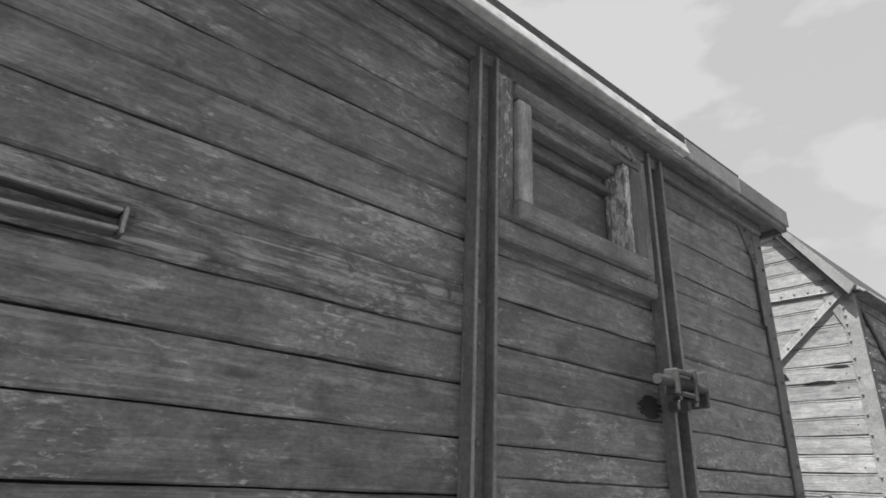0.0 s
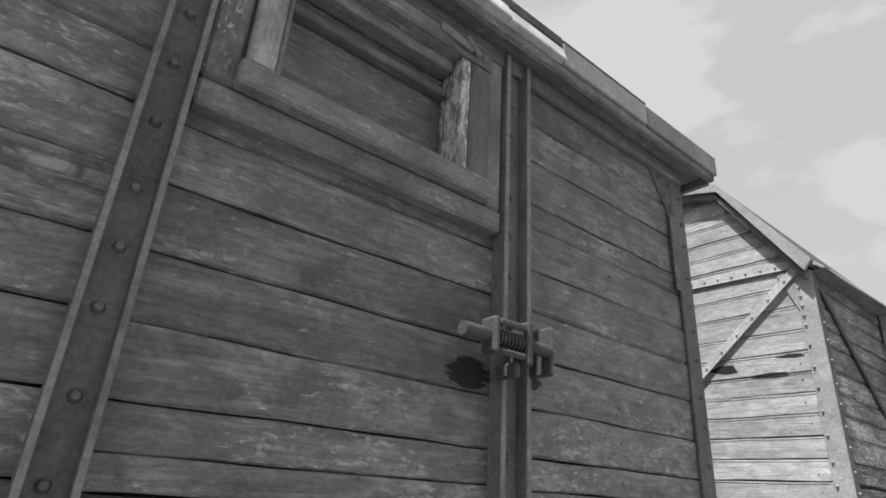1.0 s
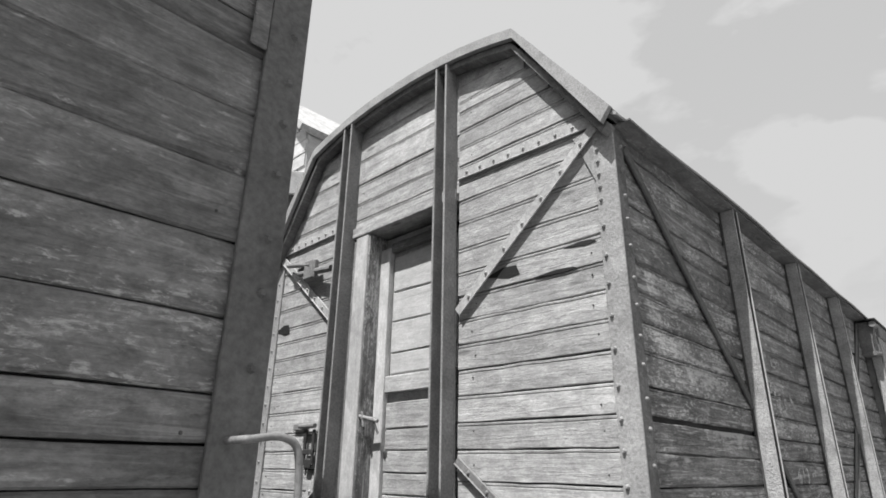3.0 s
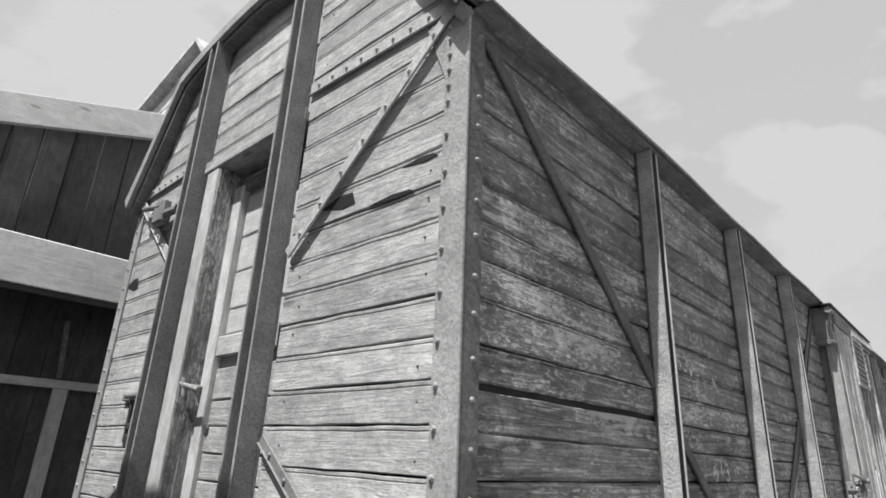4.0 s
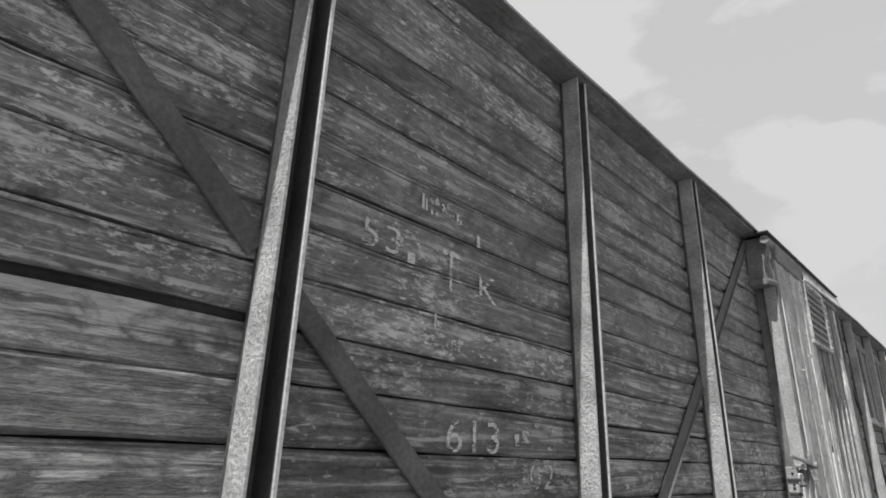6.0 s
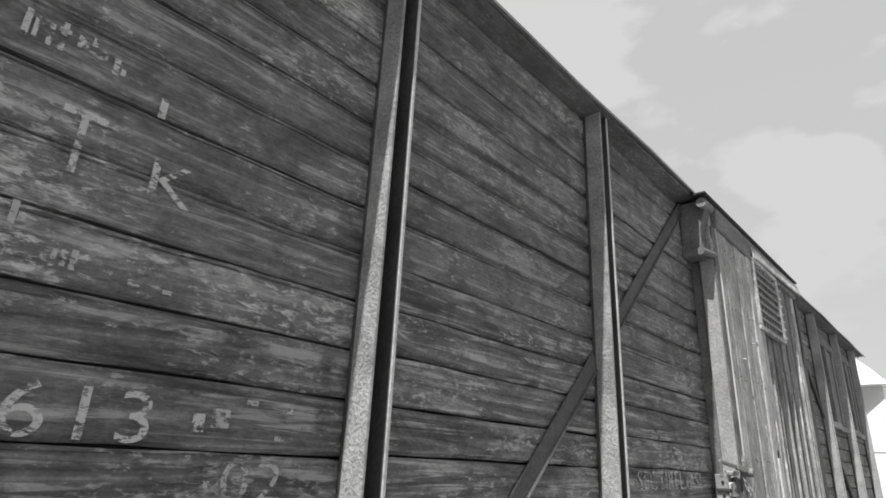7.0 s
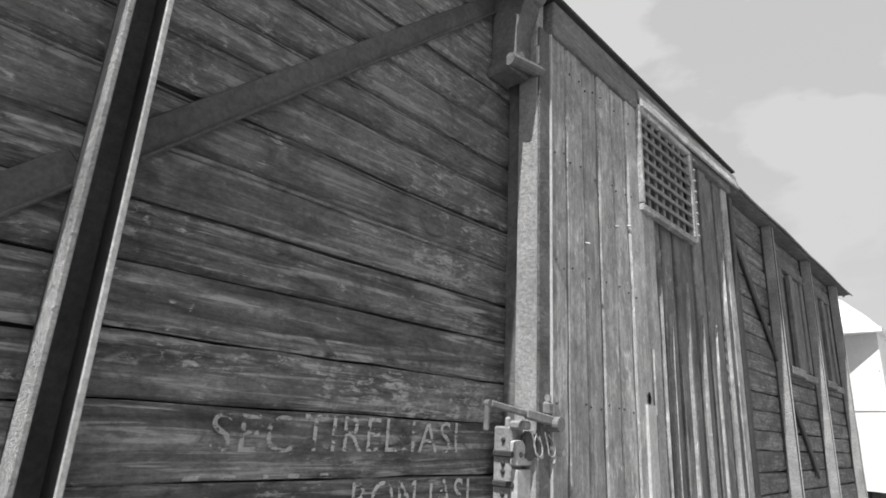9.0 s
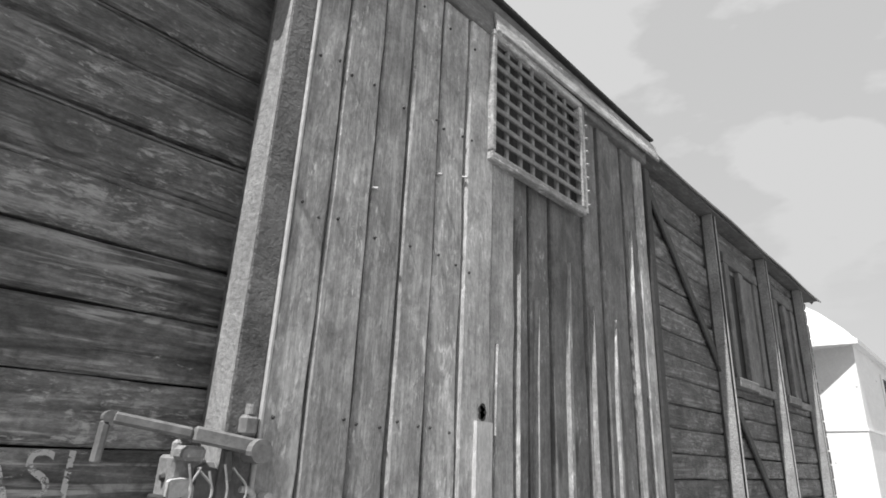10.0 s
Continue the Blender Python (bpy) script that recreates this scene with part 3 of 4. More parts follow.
rivet(bm, (1.83, 1.014, 2.965), (0, -1, 0), 0.012, 0.010)
rivet(bm, (1.985, 1.022, 2.95), (0, -1, 0), 0.012, 0.010)
tube(bm, (1.90, 1.010, 2.985), (1.955, 1.012, 2.94), 0.009, 8)
part("catch", bm, IRON_MID, window, "small rusty window catch")

# gusset at the top of the first wagon's corner
bm = bmesh.new()
sheet_pts = [(2.98, 3.075), (3.145, 2.85), (3.15, 2.55), (3.178, 2.50), (3.178, 3.075)]
vs = [[bm.verts.new((x, y, z)) for x, z in sheet_pts] for y in (NEAR - 0.012, NEAR - 0.003)]
for j in range(5):
    bm.faces.new((vs[0][j], vs[0][(j + 1) % 5], vs[1][(j + 1) % 5], vs[1][j]))
bm.faces.new(vs[0]); bm.faces.new(vs[1][::-1])
plate = part("gusset", bm, IRON, wagon)
bolts(plate, IRON, [(x, NEAR - 0.0115, z) for x, z in ((3.16, 2.98), (3.155, 2.88), (3.16, 2.86), (3.09, 3.0), (3.12, 2.92))], (0, -1, 0), 0.010, 0.010)
part("batten", boxed(3.14, 3.178, NEAR - 0.02, NEAR - 0.013, 2.49, 2.83, 0.003), TRIM_WOOD, wagon, "thin peeling batten")

# sliding bolt on the second post
lock = part("bolt_guide", boxed(2.0064, 2.1046, 0.944, 0.960, 2.064, 2.082, 0.005), IRON_DEEP, wagon, "iron sliding bolt with a coil spring")
for a in ((1.984, 2.006, 0.943, 1.0, 1.988, 2.084), (2.105, 2.131, 0.945, 1.04, 1.975, 2.095), (2.0064, 2.1046, 0.944, 0.960, 1.988, 2.006), (2.210, 2.226, 0.955, NEAR - 0.014, 1.968, 2.105), (2.085, 2.1040, 0.965, 1.05, 1.945, 1.987)):
    part("bracket", boxed(*a, 0.007), IRON_DEEP, lock)
part("rod", tube(bmesh.new(), (1.90, 0.972, 2.036), (2.214, 0.972, 2.036), 0.0185, 14), IRON_DEEP, lock)
coil = bpy.data.curves.new("spring", "CURVE")
coil.dimensions, coil.bevel_depth, coil.bevel_resolution = "3D", 0.0035, 2
spline = coil.splines.new("POLY")
spline.points.add(95)
for i, p in enumerate(spline.points):
    a = i / 95 * 7 * 2 * math.pi
    p.co = (2.01 + 0.09 * i / 95, 0.972 + 0.022 * math.cos(a), 2.036 + 0.022 * math.sin(a), 1)
coil.materials.append(IRON_DEEP)
spring = new("spring", coil)
spring.parent = lock

# dark worn hollows under the bolt, with ragged edges
for x0, x1, z0, z1 in ((1.955, 2.104, 1.918, 2.002), (2.222, 2.318, 1.952, 1.996)):
    bm = bmesh.new()
    n = 44
    ring = []
    for i in range(n):
        a = i * 2 * math.pi / n
        reach = rng.uniform(0.55, 1.2) if abs(math.cos(a)) > 0.35 else 0.95
        ring.append(((x0 + x1) / 2 + (x1 - x0) / 2 * math.cos(a) * reach, (z0 + z1) / 2 + (z1 - z0) / 2 * math.sin(a)))
    vs = [bm.verts.new((x, NEAR - 0.0048, z)) for x, z in ring]
    ws = [bm.verts.new((x, NEAR - 0.001, z)) for x, z in ring]
    for j in range(n):
        bm.faces.new((vs[j], vs[(j + 1) % n], ws[(j + 1) % n], ws[j]))
    bm.faces.new(vs)
    bm.faces.new(ws[::-1])
    part("worn_hollow", bm, GLASS_DARK, side)

# long iron handle on the first bay: a strap on edge, its lit rim coloured pale
bm = bmesh.new()
bar(bm, (-0.50, 1.063, 2.128), (0.1935, 1.063, 2.118), 0.044, 0.011, (0, 0, 1))
bar(bm, (-0.50, 1.063, 2.058), (0.1935, 1.063, 2.080), 0.044, 0.011, (0, 0, 1))
bar(bm, (0.2, 1.063, 2.128), (0.2, 1.063, 2.072), 0.044, 0.012, (1, 0, 0))
bar(bm, (0.214, 1.07, 2.128), (0.214, NEAR, 2.135), 0.018, 0.014, (0, 0, 1))
bar(bm, (-0.49, 1.07, 2.136), (-0.49, NEAR, 2.136), 0.02, 0.01, (0, 0, 1))
pull = part("handle", bm, IRON, wagon, "bent flat iron handle")
bm = bmesh.new()
bar(bm, (-0.50, 1.0395, 2.129), (0.195, 1.0395, 2.119), 0.004, 0.008, (0, 0, 1))
bar(bm, (-0.50, 1.0395, 2.059), (0.195, 1.0395, 2.081), 0.004, 0.008, (0, 0, 1))
bar(bm, (0.2005, 1.0395, 2.127), (0.2005, 1.0395, 2.073), 0.004, 0.008, (1, 0, 0))
part("worn_edge", bm, IRON_PALE, pull)

# grab pipe at the corner
grab = bpy.data.curves.new("grab_rail", "CURVE")
grab.dimensions, grab.bevel_depth, grab.bevel_resolution = "3D", 0.0068, 3
spline = grab.splines.new("BEZIER")
spline.bezier_points.add(4)
for p, c in zip(spline.bezier_points, ((3.215, NEAR, 1.688), (3.20, 0.985, 1.688), (3.272, 0.972, 1.690), (3.288, 0.970, 1.674), (3.292, 0.97, 1.25))):
    p.co, p.handle_left_type, p.handle_right_type = c, "AUTO", "AUTO"
    p.handle_left_type = p.handle_right_type = "VECTOR"
for p in spline.bezier_points[2:4]:
    p.handle_left_type = p.handle_right_type = "AUTO"
grab.materials.append(IRON_MID)
rail_ob = new("grab_rail", grab)
rail_ob.parent = wagon
rail_ob.matrix_parent_inverse = WORLD_OF[wagon.name].inverted()

# ---- second wagon ----
W2_X0, W2_X1 = 4.77, 14.92
line2 = roof_line(MID, 1.395, 3.085, 0.90, 3.79, 3.915)
wagon = thing("freight_wagon", (9.85, MID, 0), "long dark wooden freight wagon with pale weathered end and sliding door", "freight wagon", "wagons in the train")
body_core(wagon, W2_X0, W2_X1, line2, recess=0.16)
running_gear(wagon, W2_X0, W2_X1)
roof_of(wagon, line2, W2_X0 - 0.07, W2_X1 + 0.12, 0.03, ROOF_DARK, "dark rounded roof with a thin edge")
bm = bmesh.new()
n = 30
rows = [[bm.verts.new((W2_X0 - 0.07 + (W2_X1 + 0.15 - W2_X0) * i / n, y + 0.045 * max(0, 1 - i / 3), z + 0.006 * math.sin(i * 1.7) + 0.004 * math.sin(i * 0.6))) for y, z in ((0.979, 3.052), (0.976, 3.060), (1.012, 3.112), (1.05, 3.09))] for i in range(n + 1)]
for a, b in zip(rows, rows[1:]):
    for j in range(4):
        bm.faces.new((a[j], a[(j + 1) % 4], b[(j + 1) % 4], b[j]))
bm.faces.new(rows[0]); bm.faces.new(rows[-1][::-1])
part("eaves_strip", bm, IRON_PALE, wagon, "uneven sheet-metal eaves")
part("soffit", boxed(W2_X0 + 0.005, W2_X1, 1.0, NEAR + 0.02, 3.05, 3.062, 0.002), TRIM_WOOD, wagon)
# pale bow along the roof's front edge
bow = [(y, z + 0.004) for y, z in line2]
bm = sheet(bmesh.new(), shell(bow, 0.06), W2_X0 - 0.10, W2_X0 - 0.072)
part("roof_bow", bm, IRON_PALE, wagon, "pale iron bow along the roof end")
bm = sheet(bmesh.new(), shell([(y + (0.03 if y < MID else -0.03), z - 0.05) for y, z in line2], 0.04), W2_X0 - 0.068, W2_X0 - 0.002)
part("bow_rafter", bm, TRIM_WOOD, wagon)

joints2 = [3.05, 2.98, 2.85, 2.722, 2.612, 2.460, 2.327, 2.207, 2.088, 1.956, 1.837, 1.717, 1.596, 1.475, 1.355, 1.24, SILL]
joints2b = [3.05, 2.955, 2.820, 2.692, 2.565, 2.438, 2.312, 2.190, 2.066, 1.951, 1.833, 1.720, 1.598, 1.475, 1.355, 1.24, SILL]
joints2c = [3.05, 2.950, 2.815, 2.672, 2.545, 2.437, 2.318, 2.195, 2.070, 1.957, 1.841, 1.720, 1.608, 1.48, 1.355, 1.24, SILL]
joints2d = [3.05, 2.930, 2.800, 2.677, 2.552, 2.425, 2.327, 2.203, 2.087, 1.968, 1.853, 1.735, 1.620, 1.487, 1.36, 1.24, SILL]
side = part("boarding", boxed(W2_X0 + 0.03, W2_X1, NEAR + 0.0305, NEAR + 0.0325, SILL, 1.3, 0), BACKING, wagon)
POSTS2 = [6.020, 7.233, 8.387]
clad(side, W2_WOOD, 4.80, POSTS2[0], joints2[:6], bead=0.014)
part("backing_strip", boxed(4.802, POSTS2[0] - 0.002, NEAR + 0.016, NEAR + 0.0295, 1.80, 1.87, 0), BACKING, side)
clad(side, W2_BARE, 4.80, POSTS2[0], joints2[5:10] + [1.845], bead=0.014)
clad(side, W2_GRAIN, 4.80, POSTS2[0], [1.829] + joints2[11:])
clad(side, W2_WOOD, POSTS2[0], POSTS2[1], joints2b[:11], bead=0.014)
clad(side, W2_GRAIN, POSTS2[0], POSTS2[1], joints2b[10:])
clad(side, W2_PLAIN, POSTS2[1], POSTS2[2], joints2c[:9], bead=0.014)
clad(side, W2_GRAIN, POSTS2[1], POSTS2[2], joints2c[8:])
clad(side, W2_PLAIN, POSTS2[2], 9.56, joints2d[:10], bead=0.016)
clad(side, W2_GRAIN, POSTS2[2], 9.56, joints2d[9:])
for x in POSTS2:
    channel(wagon, x - 0.034, x + 0.034, NEAR, NEAR - 0.082, SILL, 3.049, POST_PALE, "iron channel post, pitted pale paint on its sunny flange, shade coloured inside", inner=IRON_DEEP)
corner = part("corner_angle", boxed(W2_X0 - 0.012, W2_X0 + 0.075, NEAR - 0.012, NEAR - 0.001, SILL, 3.05, 0.002), CORNER_IRON, wagon, "riveted iron corner angle")
bolts(corner, IRON_MID, [(W2_X0 + 0.045, NEAR - 0.0115, 1.2 + 0.118 * i + rng.uniform(-0.01, 0.01)) for i in range(16)], (0, -1, 0), 0.010, 0.010)
corner = part("corner_angle", boxed(W2_X0 - 0.0125, W2_X0 - 0.001, NEAR - 0.0135, NEAR + 0.085, SILL, 3.06, 0.002), IRON_PALE, wagon, "pale riveted iron corner angle")
bolts(corner, IRON_PALE, [(W2_X0 - 0.012, NEAR + 0.066, z) for z in (1.22, 1.33, 1.47, 1.60, 1.72, 1.83, 1.95, 2.09, 2.22, 2.35, 2.47, 2.60, 2.72, 2.78, 2.84, 2.90, 2.96, 3.01)], (-1, 0, 0), 0.010, 0.012)
corner = part("corner_angle", boxed(W2_X0 - 0.0125, W2_X0 - 0.001, FAR - 0.07, FAR + 0.01, SILL, 3.06, 0.002), IRON_PALE, wagon)
bolts(corner, IRON_PALE, [(W2_X0 - 0.012, FAR - 0.03, 1.2 + 0.12 * i) for i in range(16)], (-1, 0, 0), 0.010, 0.010)


def angle_brace(a, b, out, mat, wide=0.05, deep=0.022, holes=0):
    """An angle iron laid flat on the boards, with one leg standing out."""
    bm = bar(bmesh.new(), a, b, wide, 0.008, out)
    d, out = (Vector(b) - Vector(a)).normalized(), Vector(out)
    side_ = d.cross(out).normalized() * wide * 0.5
    if side_.z < 0:
        side_ = -side_
    bar(bm, Vector(a) - side_ + out * deep / 2, Vector(b) - side_ + out * deep / 2, 0.008, deep, out)
    brace = part("brace", bm, mat, wagon)
    bolts(brace, mat, [Vector(a).lerp(Vector(b), (i + 0.7) / (holes + 0.4)) + out * 0.0035 for i in range(holes)], out, 0.010, 0.010)
    return brace


# braces of the side
for (xa, za), (xb, zb), cuts in (((4.86, 2.98), (6.62, 1.42), (5.988, 6.052)), ((7.73, 1.40), (9.44, 3.02), (8.355, 8.419))):
    slope = (zb - za) / (xb - xa)
    angle_brace((xa, NEAR - 0.008, za), (cuts[0], NEAR - 0.008, za + (cuts[0] - xa) * slope), (0, -1, 0), BRACE_IRON, 0.06, 0.013)
    angle_brace((cuts[1], NEAR - 0.008, za + (cuts[1] - xa) * slope), (xb, NEAR - 0.008, zb), (0, -1, 0), BRACE_IRON, 0.06, 0.013)

# sunny end: boards in three bays
end = part("end_boarding", boxed(W2_X0 + 0.032, W2_X0 + 0.034, NEAR + 0.05, 1.98, SILL, 1.3, 0), BACKING, wagon)
e_right = [3.60, 3.53, 3.41, 3.30, 3.19, 3.09, 2.98, 2.85, 2.705, 2.575, 2.452, 2.333, 2.212, 2.09, 1.97, 1.85, 1.73, 1.60, 1.48, 1.36, 1.24, SILL]
e_left = [3.60, 3.49, 3.33, 3.21, 3.08, 2.94, 2.80, 2.67, 2.535, 2.44, 2.332, 2.225, 2.105, 1.973, 1.847, 1.74, 1.636, 1.52, 1.40, 1.28, SILL]
e_mid = [3.84, 3.72, 3.565, 3.387, 3.25, 3.13, 3.03]


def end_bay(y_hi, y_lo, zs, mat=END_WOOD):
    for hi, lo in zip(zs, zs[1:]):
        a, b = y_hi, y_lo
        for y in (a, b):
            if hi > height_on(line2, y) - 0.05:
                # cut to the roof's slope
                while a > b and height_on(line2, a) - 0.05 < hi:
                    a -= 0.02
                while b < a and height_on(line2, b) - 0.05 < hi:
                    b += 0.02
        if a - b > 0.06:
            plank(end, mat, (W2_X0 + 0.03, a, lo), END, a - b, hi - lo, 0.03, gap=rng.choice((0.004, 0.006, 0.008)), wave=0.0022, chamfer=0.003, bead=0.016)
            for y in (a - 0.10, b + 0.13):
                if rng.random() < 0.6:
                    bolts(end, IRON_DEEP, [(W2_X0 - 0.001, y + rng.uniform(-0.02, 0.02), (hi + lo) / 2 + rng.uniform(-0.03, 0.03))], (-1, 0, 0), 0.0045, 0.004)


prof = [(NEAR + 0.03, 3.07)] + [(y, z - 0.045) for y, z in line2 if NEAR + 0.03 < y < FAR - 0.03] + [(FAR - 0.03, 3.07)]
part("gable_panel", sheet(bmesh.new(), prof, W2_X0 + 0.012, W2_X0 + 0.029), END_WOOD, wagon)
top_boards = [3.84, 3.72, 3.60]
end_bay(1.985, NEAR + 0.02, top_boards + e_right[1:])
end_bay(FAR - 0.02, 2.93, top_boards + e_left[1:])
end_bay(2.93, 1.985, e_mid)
for y in (2.93, 2.045):
    z1 = height_on(line2, y) - 0.055
    post = part("end_post", boxed(W2_X0 - 0.012, W2_X0 - 0.001, y - 0.045, y + 0.045, SILL, z1, 0.002), END_POST, wagon, "grey iron channel post, its sunlit edges coloured pale")
    # pale caps put the sun on the flange edges into colour
    for a in (y - 0.045, y + 0.033):
        part("flange", boxed(W2_X0 - 0.091, W2_X0 - 0.0125, a, a + 0.012, SILL, z1, 0.002), END_POST, post)
        part("worn_edge", boxed(W2_X0 - 0.096, W2_X0 - 0.0915, a, a + 0.012, SILL, z1, 0.002), IRON_PALE, post)
# top rail and braces of the end
for a, b in (((W2_X0 - 0.008, 1.985, 3.135), (W2_X0 - 0.008, 1.11, 3.115)), ((W2_X0 - 0.008, FAR - 0.02, 3.12), (W2_X0 - 0.008, 2.985, 3.13))):
    angle_brace(a, b, (-1, 0, 0), BRACE_PALE, 0.06, 0.010, 9)
angle_brace((W2_X0 - 0.02, 1.15, 3.08), (W2_X0 - 0.02, 1.975, 2.37), (-1, 0, 0), BRACE_PALE, 0.05, 0.008, 7)
angle_brace((W2_X0 - 0.02, FAR - 0.06, 3.06), (W2_X0 - 0.02, 2.985, 2.47), (-1, 0, 0), BRACE_PALE, 0.05, 0.008, 7)
angle_brace((W2_X0 - 0.02, 1.975, 1.69), (W2_X0 - 0.02, 1.30, 1.20), (-1, 0, 0), IRON_MID, 0.036, 0.010, 6)
angle_brace((W2_X0 - 0.02, 2.985, 1.62), (W2_X0 - 0.02, 3.55, 1.20), (-1, 0, 0), BRACE_PALE, 0.05, 0.008, 7)


def gusset(points, x):
    bm = bmesh.new()
    vs = [[bm.verts.new((xx, y, z)) for y, z in points] for xx in (x - 0.007, x)]
    n = len(points)
    for j in range(n):
        bm.faces.new((vs[0][j], vs[0][(j + 1) % n], vs[1][(j + 1) % n], vs[1][j]))
    bm.faces.new(vs[0]); bm.faces.new(vs[1][::-1])
    part("gusset", bm, IRON_PALE, wagon)


gusset([(1.27, 3.06), (1.16, 2.78), (1.16, 3.08)], W2_X0 - 0.004)

# splintered gap beside the brace, and iron fittings on the far bay
for a in ((1.60, 1.80, 2.492, 2.538), (1.30, 1.52, 2.452, 2.462), (1.20, 1.36, 2.548, 2.560), (3.55, 3.72, 2.50, 2.56)):
    bm = bmesh.new()
    pts = [(a[0], a[2]), ((a[0] * 2 + a[1]) / 3, a[2] - 0.006), (a[1], (a[2] + a[3]) / 2), ((a[0] + a[1]) / 2, a[3] + 0.005), (a[0] + 0.02, a[3])]
    vs = [bm.verts.new((W2_X0 - 0.005, y, z)) for y, z in pts]
    ws = [bm.verts.new((W2_X0 - 0.001, y, z)) for y, z in pts]
    for j in range(5):
        bm.faces.new((vs[j], vs[(j + 1) % 5], ws[(j + 1) % 5], ws[j]))
    bm.faces.new(vs)
    bm.faces.new(ws[::-1])
    part("splintered_gap", bm, GLASS_DARK, end)
bm = bmesh.new()
box(bm, W2_X0 - 0.05, W2_X0 - 0.001, 3.30, 3.46, 2.90, 2.93, 0.006)
tube(bm, (W2_X0 - 0.05, 3.42, 2.88), (W2_X0 - 0.07, 3.02, 2.83), 0.022, 10)
box(bm, W2_X0 - 0.09, W2_X0 - 0.04, 3.20, 3.32, 2.80, 2.94, 0.012)
tube(bm, (W2_X0 - 0.06, 3.56, 2.97), (W2_X0 - 0.08, 3.25, 2.90), 0.016, 8)
part("lamp_bracket", bm, IRON_MID, wagon, "bent iron lamp bracket over a broken board")
bm = bmesh.new()
box(bm, W2_X0 - 0.02, W2_X0 - 0.001, 3.21, 3.36, 1.86, 1.90, 0.004)
tube(bm, (W2_X0 - 0.035, 3.26, 1.88), (W2_X0 - 0.035, 3.10, 1.88), 0.014, 10)
holder = part("latch_plate", bm, IRON_MID, wagon)
bm = bmesh.new()
box(bm, W2_X0 - 0.03, W2_X0 - 0.015, 3.195, 3.215, 1.66, 1.86, 0.003)
box(bm, W2_X0 - 0.03, W2_X0 - 0.015, 3.11, 3.13, 1.66, 1.86, 0.003)
box(bm, W2_X0 - 0.032, W2_X0 - 0.014, 3.11, 3.215, 1.72, 1.75, 0.003)
box(bm, W2_X0 - 0.035, W2_X0 - 0.012, 3.13, 3.19, 1.64, 1.70, 0.008)
part("shackle", bm, IRON_BLACK, holder)

# end door, set back between the posts
door = part("end_door", boxed(W2_X0 + 0.11, W2_X0 + 0.15, 2.06, 2.698, SILL, 2.98, 0.003), PALE_WOOD, wagon, "recessed pale board door with a closed panel")
post_box("jamb", (W2_X0 - 0.03, W2_X0 + 0.14, 2.715, 2.83, SILL, 2.99), PALE_WOOD, wagon)
post_box("jamb", (W2_X0 - 0.024, W2_X0 + 0.14, 2.700, 2.7145, SILL, 2.99), W2_BARE, wagon, "mottled dark lining board")
post_box("filler", (W2_X0 + 0.0, W2_X0 + 0.14, 2.8305, 2.90, SILL, 2.99), TRIM_WOOD, wagon)
cross_box("lintel", (W2_X0 - 0.035, W2_X0 + 0.14, 2.00, 2.87, 2.995, 3.06), END_WOOD, wagon)
post_box("stile", (W2_X0 + 0.065, W2_X0 + 0.109, 2.615, 2.696, SILL, 2.90), PALE_WOOD, door)
cross_box("rail", (W2_X0 + 0.075, W2_X0 + 0.109, 2.08, 2.613, 2.87, 2.93), TRIM_WOOD, door)
cross_box("rail", (W2_X0 + 0.07, W2_X0 + 0.109, 2.08, 2.613, 2.04, 2.13), PALE_WOOD, door)
zs = [2.85, 2.62, 2.44, 2.26, 2.14]
for hi, lo in zip(zs, zs[1:]):
    plank(door, DOOR_PANEL, (W2_X0 + 0.108, 2.60, lo), END, 0.52, hi - lo, 0.012, gap=0.008)
zs = [1.99, 1.85, 1.74, 1.63, 1.52, 1.40, 1.28, SILL]
for hi, lo in zip(zs, zs[1:]):
    plank(door, END_WOOD, (W2_X0 + 0.108, 2.61, lo), END, 0.53, hi - lo, 0.02, gap=0.006)
bm = bmesh.new()
box(bm, W2_X0 - 0.026, W2_X0 + 0.07, 2.665, 2.69, 1.895, 1.915, 0.006)
tube(bm, (W2_X0 - 0.02, 2.70, 1.915), (W2_X0 + 0.0, 2.57, 1.885), 0.010)
tube(bm, (W2_X0 - 0.022, 2.68, 1.94), (W2_X0 - 0.012, 2.672, 1.86), 0.008)
tube(bm, (W2_X0 - 0.01, 2.60, 1.90), (W2_X0 + 0.02, 2.585, 1.82), 0.006)
part("latch", bm, IRON_PALE, door)

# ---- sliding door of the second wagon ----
# sunlit side in pale iron, front and back darker: light set by material
col = part("door_post", boxed(9.508, 9.545, 0.962, 1.036, SILL, 3.03, 0.004), IRON_PALE, wagon, "gritty iron door post, its sunlit side coloured pale")
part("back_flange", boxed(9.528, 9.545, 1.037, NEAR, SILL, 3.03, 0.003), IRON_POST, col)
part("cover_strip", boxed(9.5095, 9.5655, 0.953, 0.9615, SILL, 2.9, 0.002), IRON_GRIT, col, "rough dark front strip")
slide = thing("sliding_door", (10.42, 1.0, SILL), "grey bare plank sliding door with a barred opening, its boards split", "door")
part("door_panel", boxed(9.60, 11.28, 0.985, 1.02, SILL, 2.97, 0.003), BACKING, slide)
edges = [9.570, 9.660, 9.772, 9.875, 9.982, 10.092, 10.213, 10.332, 10.435, 10.545, 10.645, 10.765, 10.88, 10.985, 11.09, 11.19, 11.28]
FRONT = [0.034, 0.036, 0.032, 0.036, 0.034, 0.040, 0.032, 0.008, 0.012, 0.022, 0.010, 0.020, 0.030, 0.018, 0.026, 0.034]
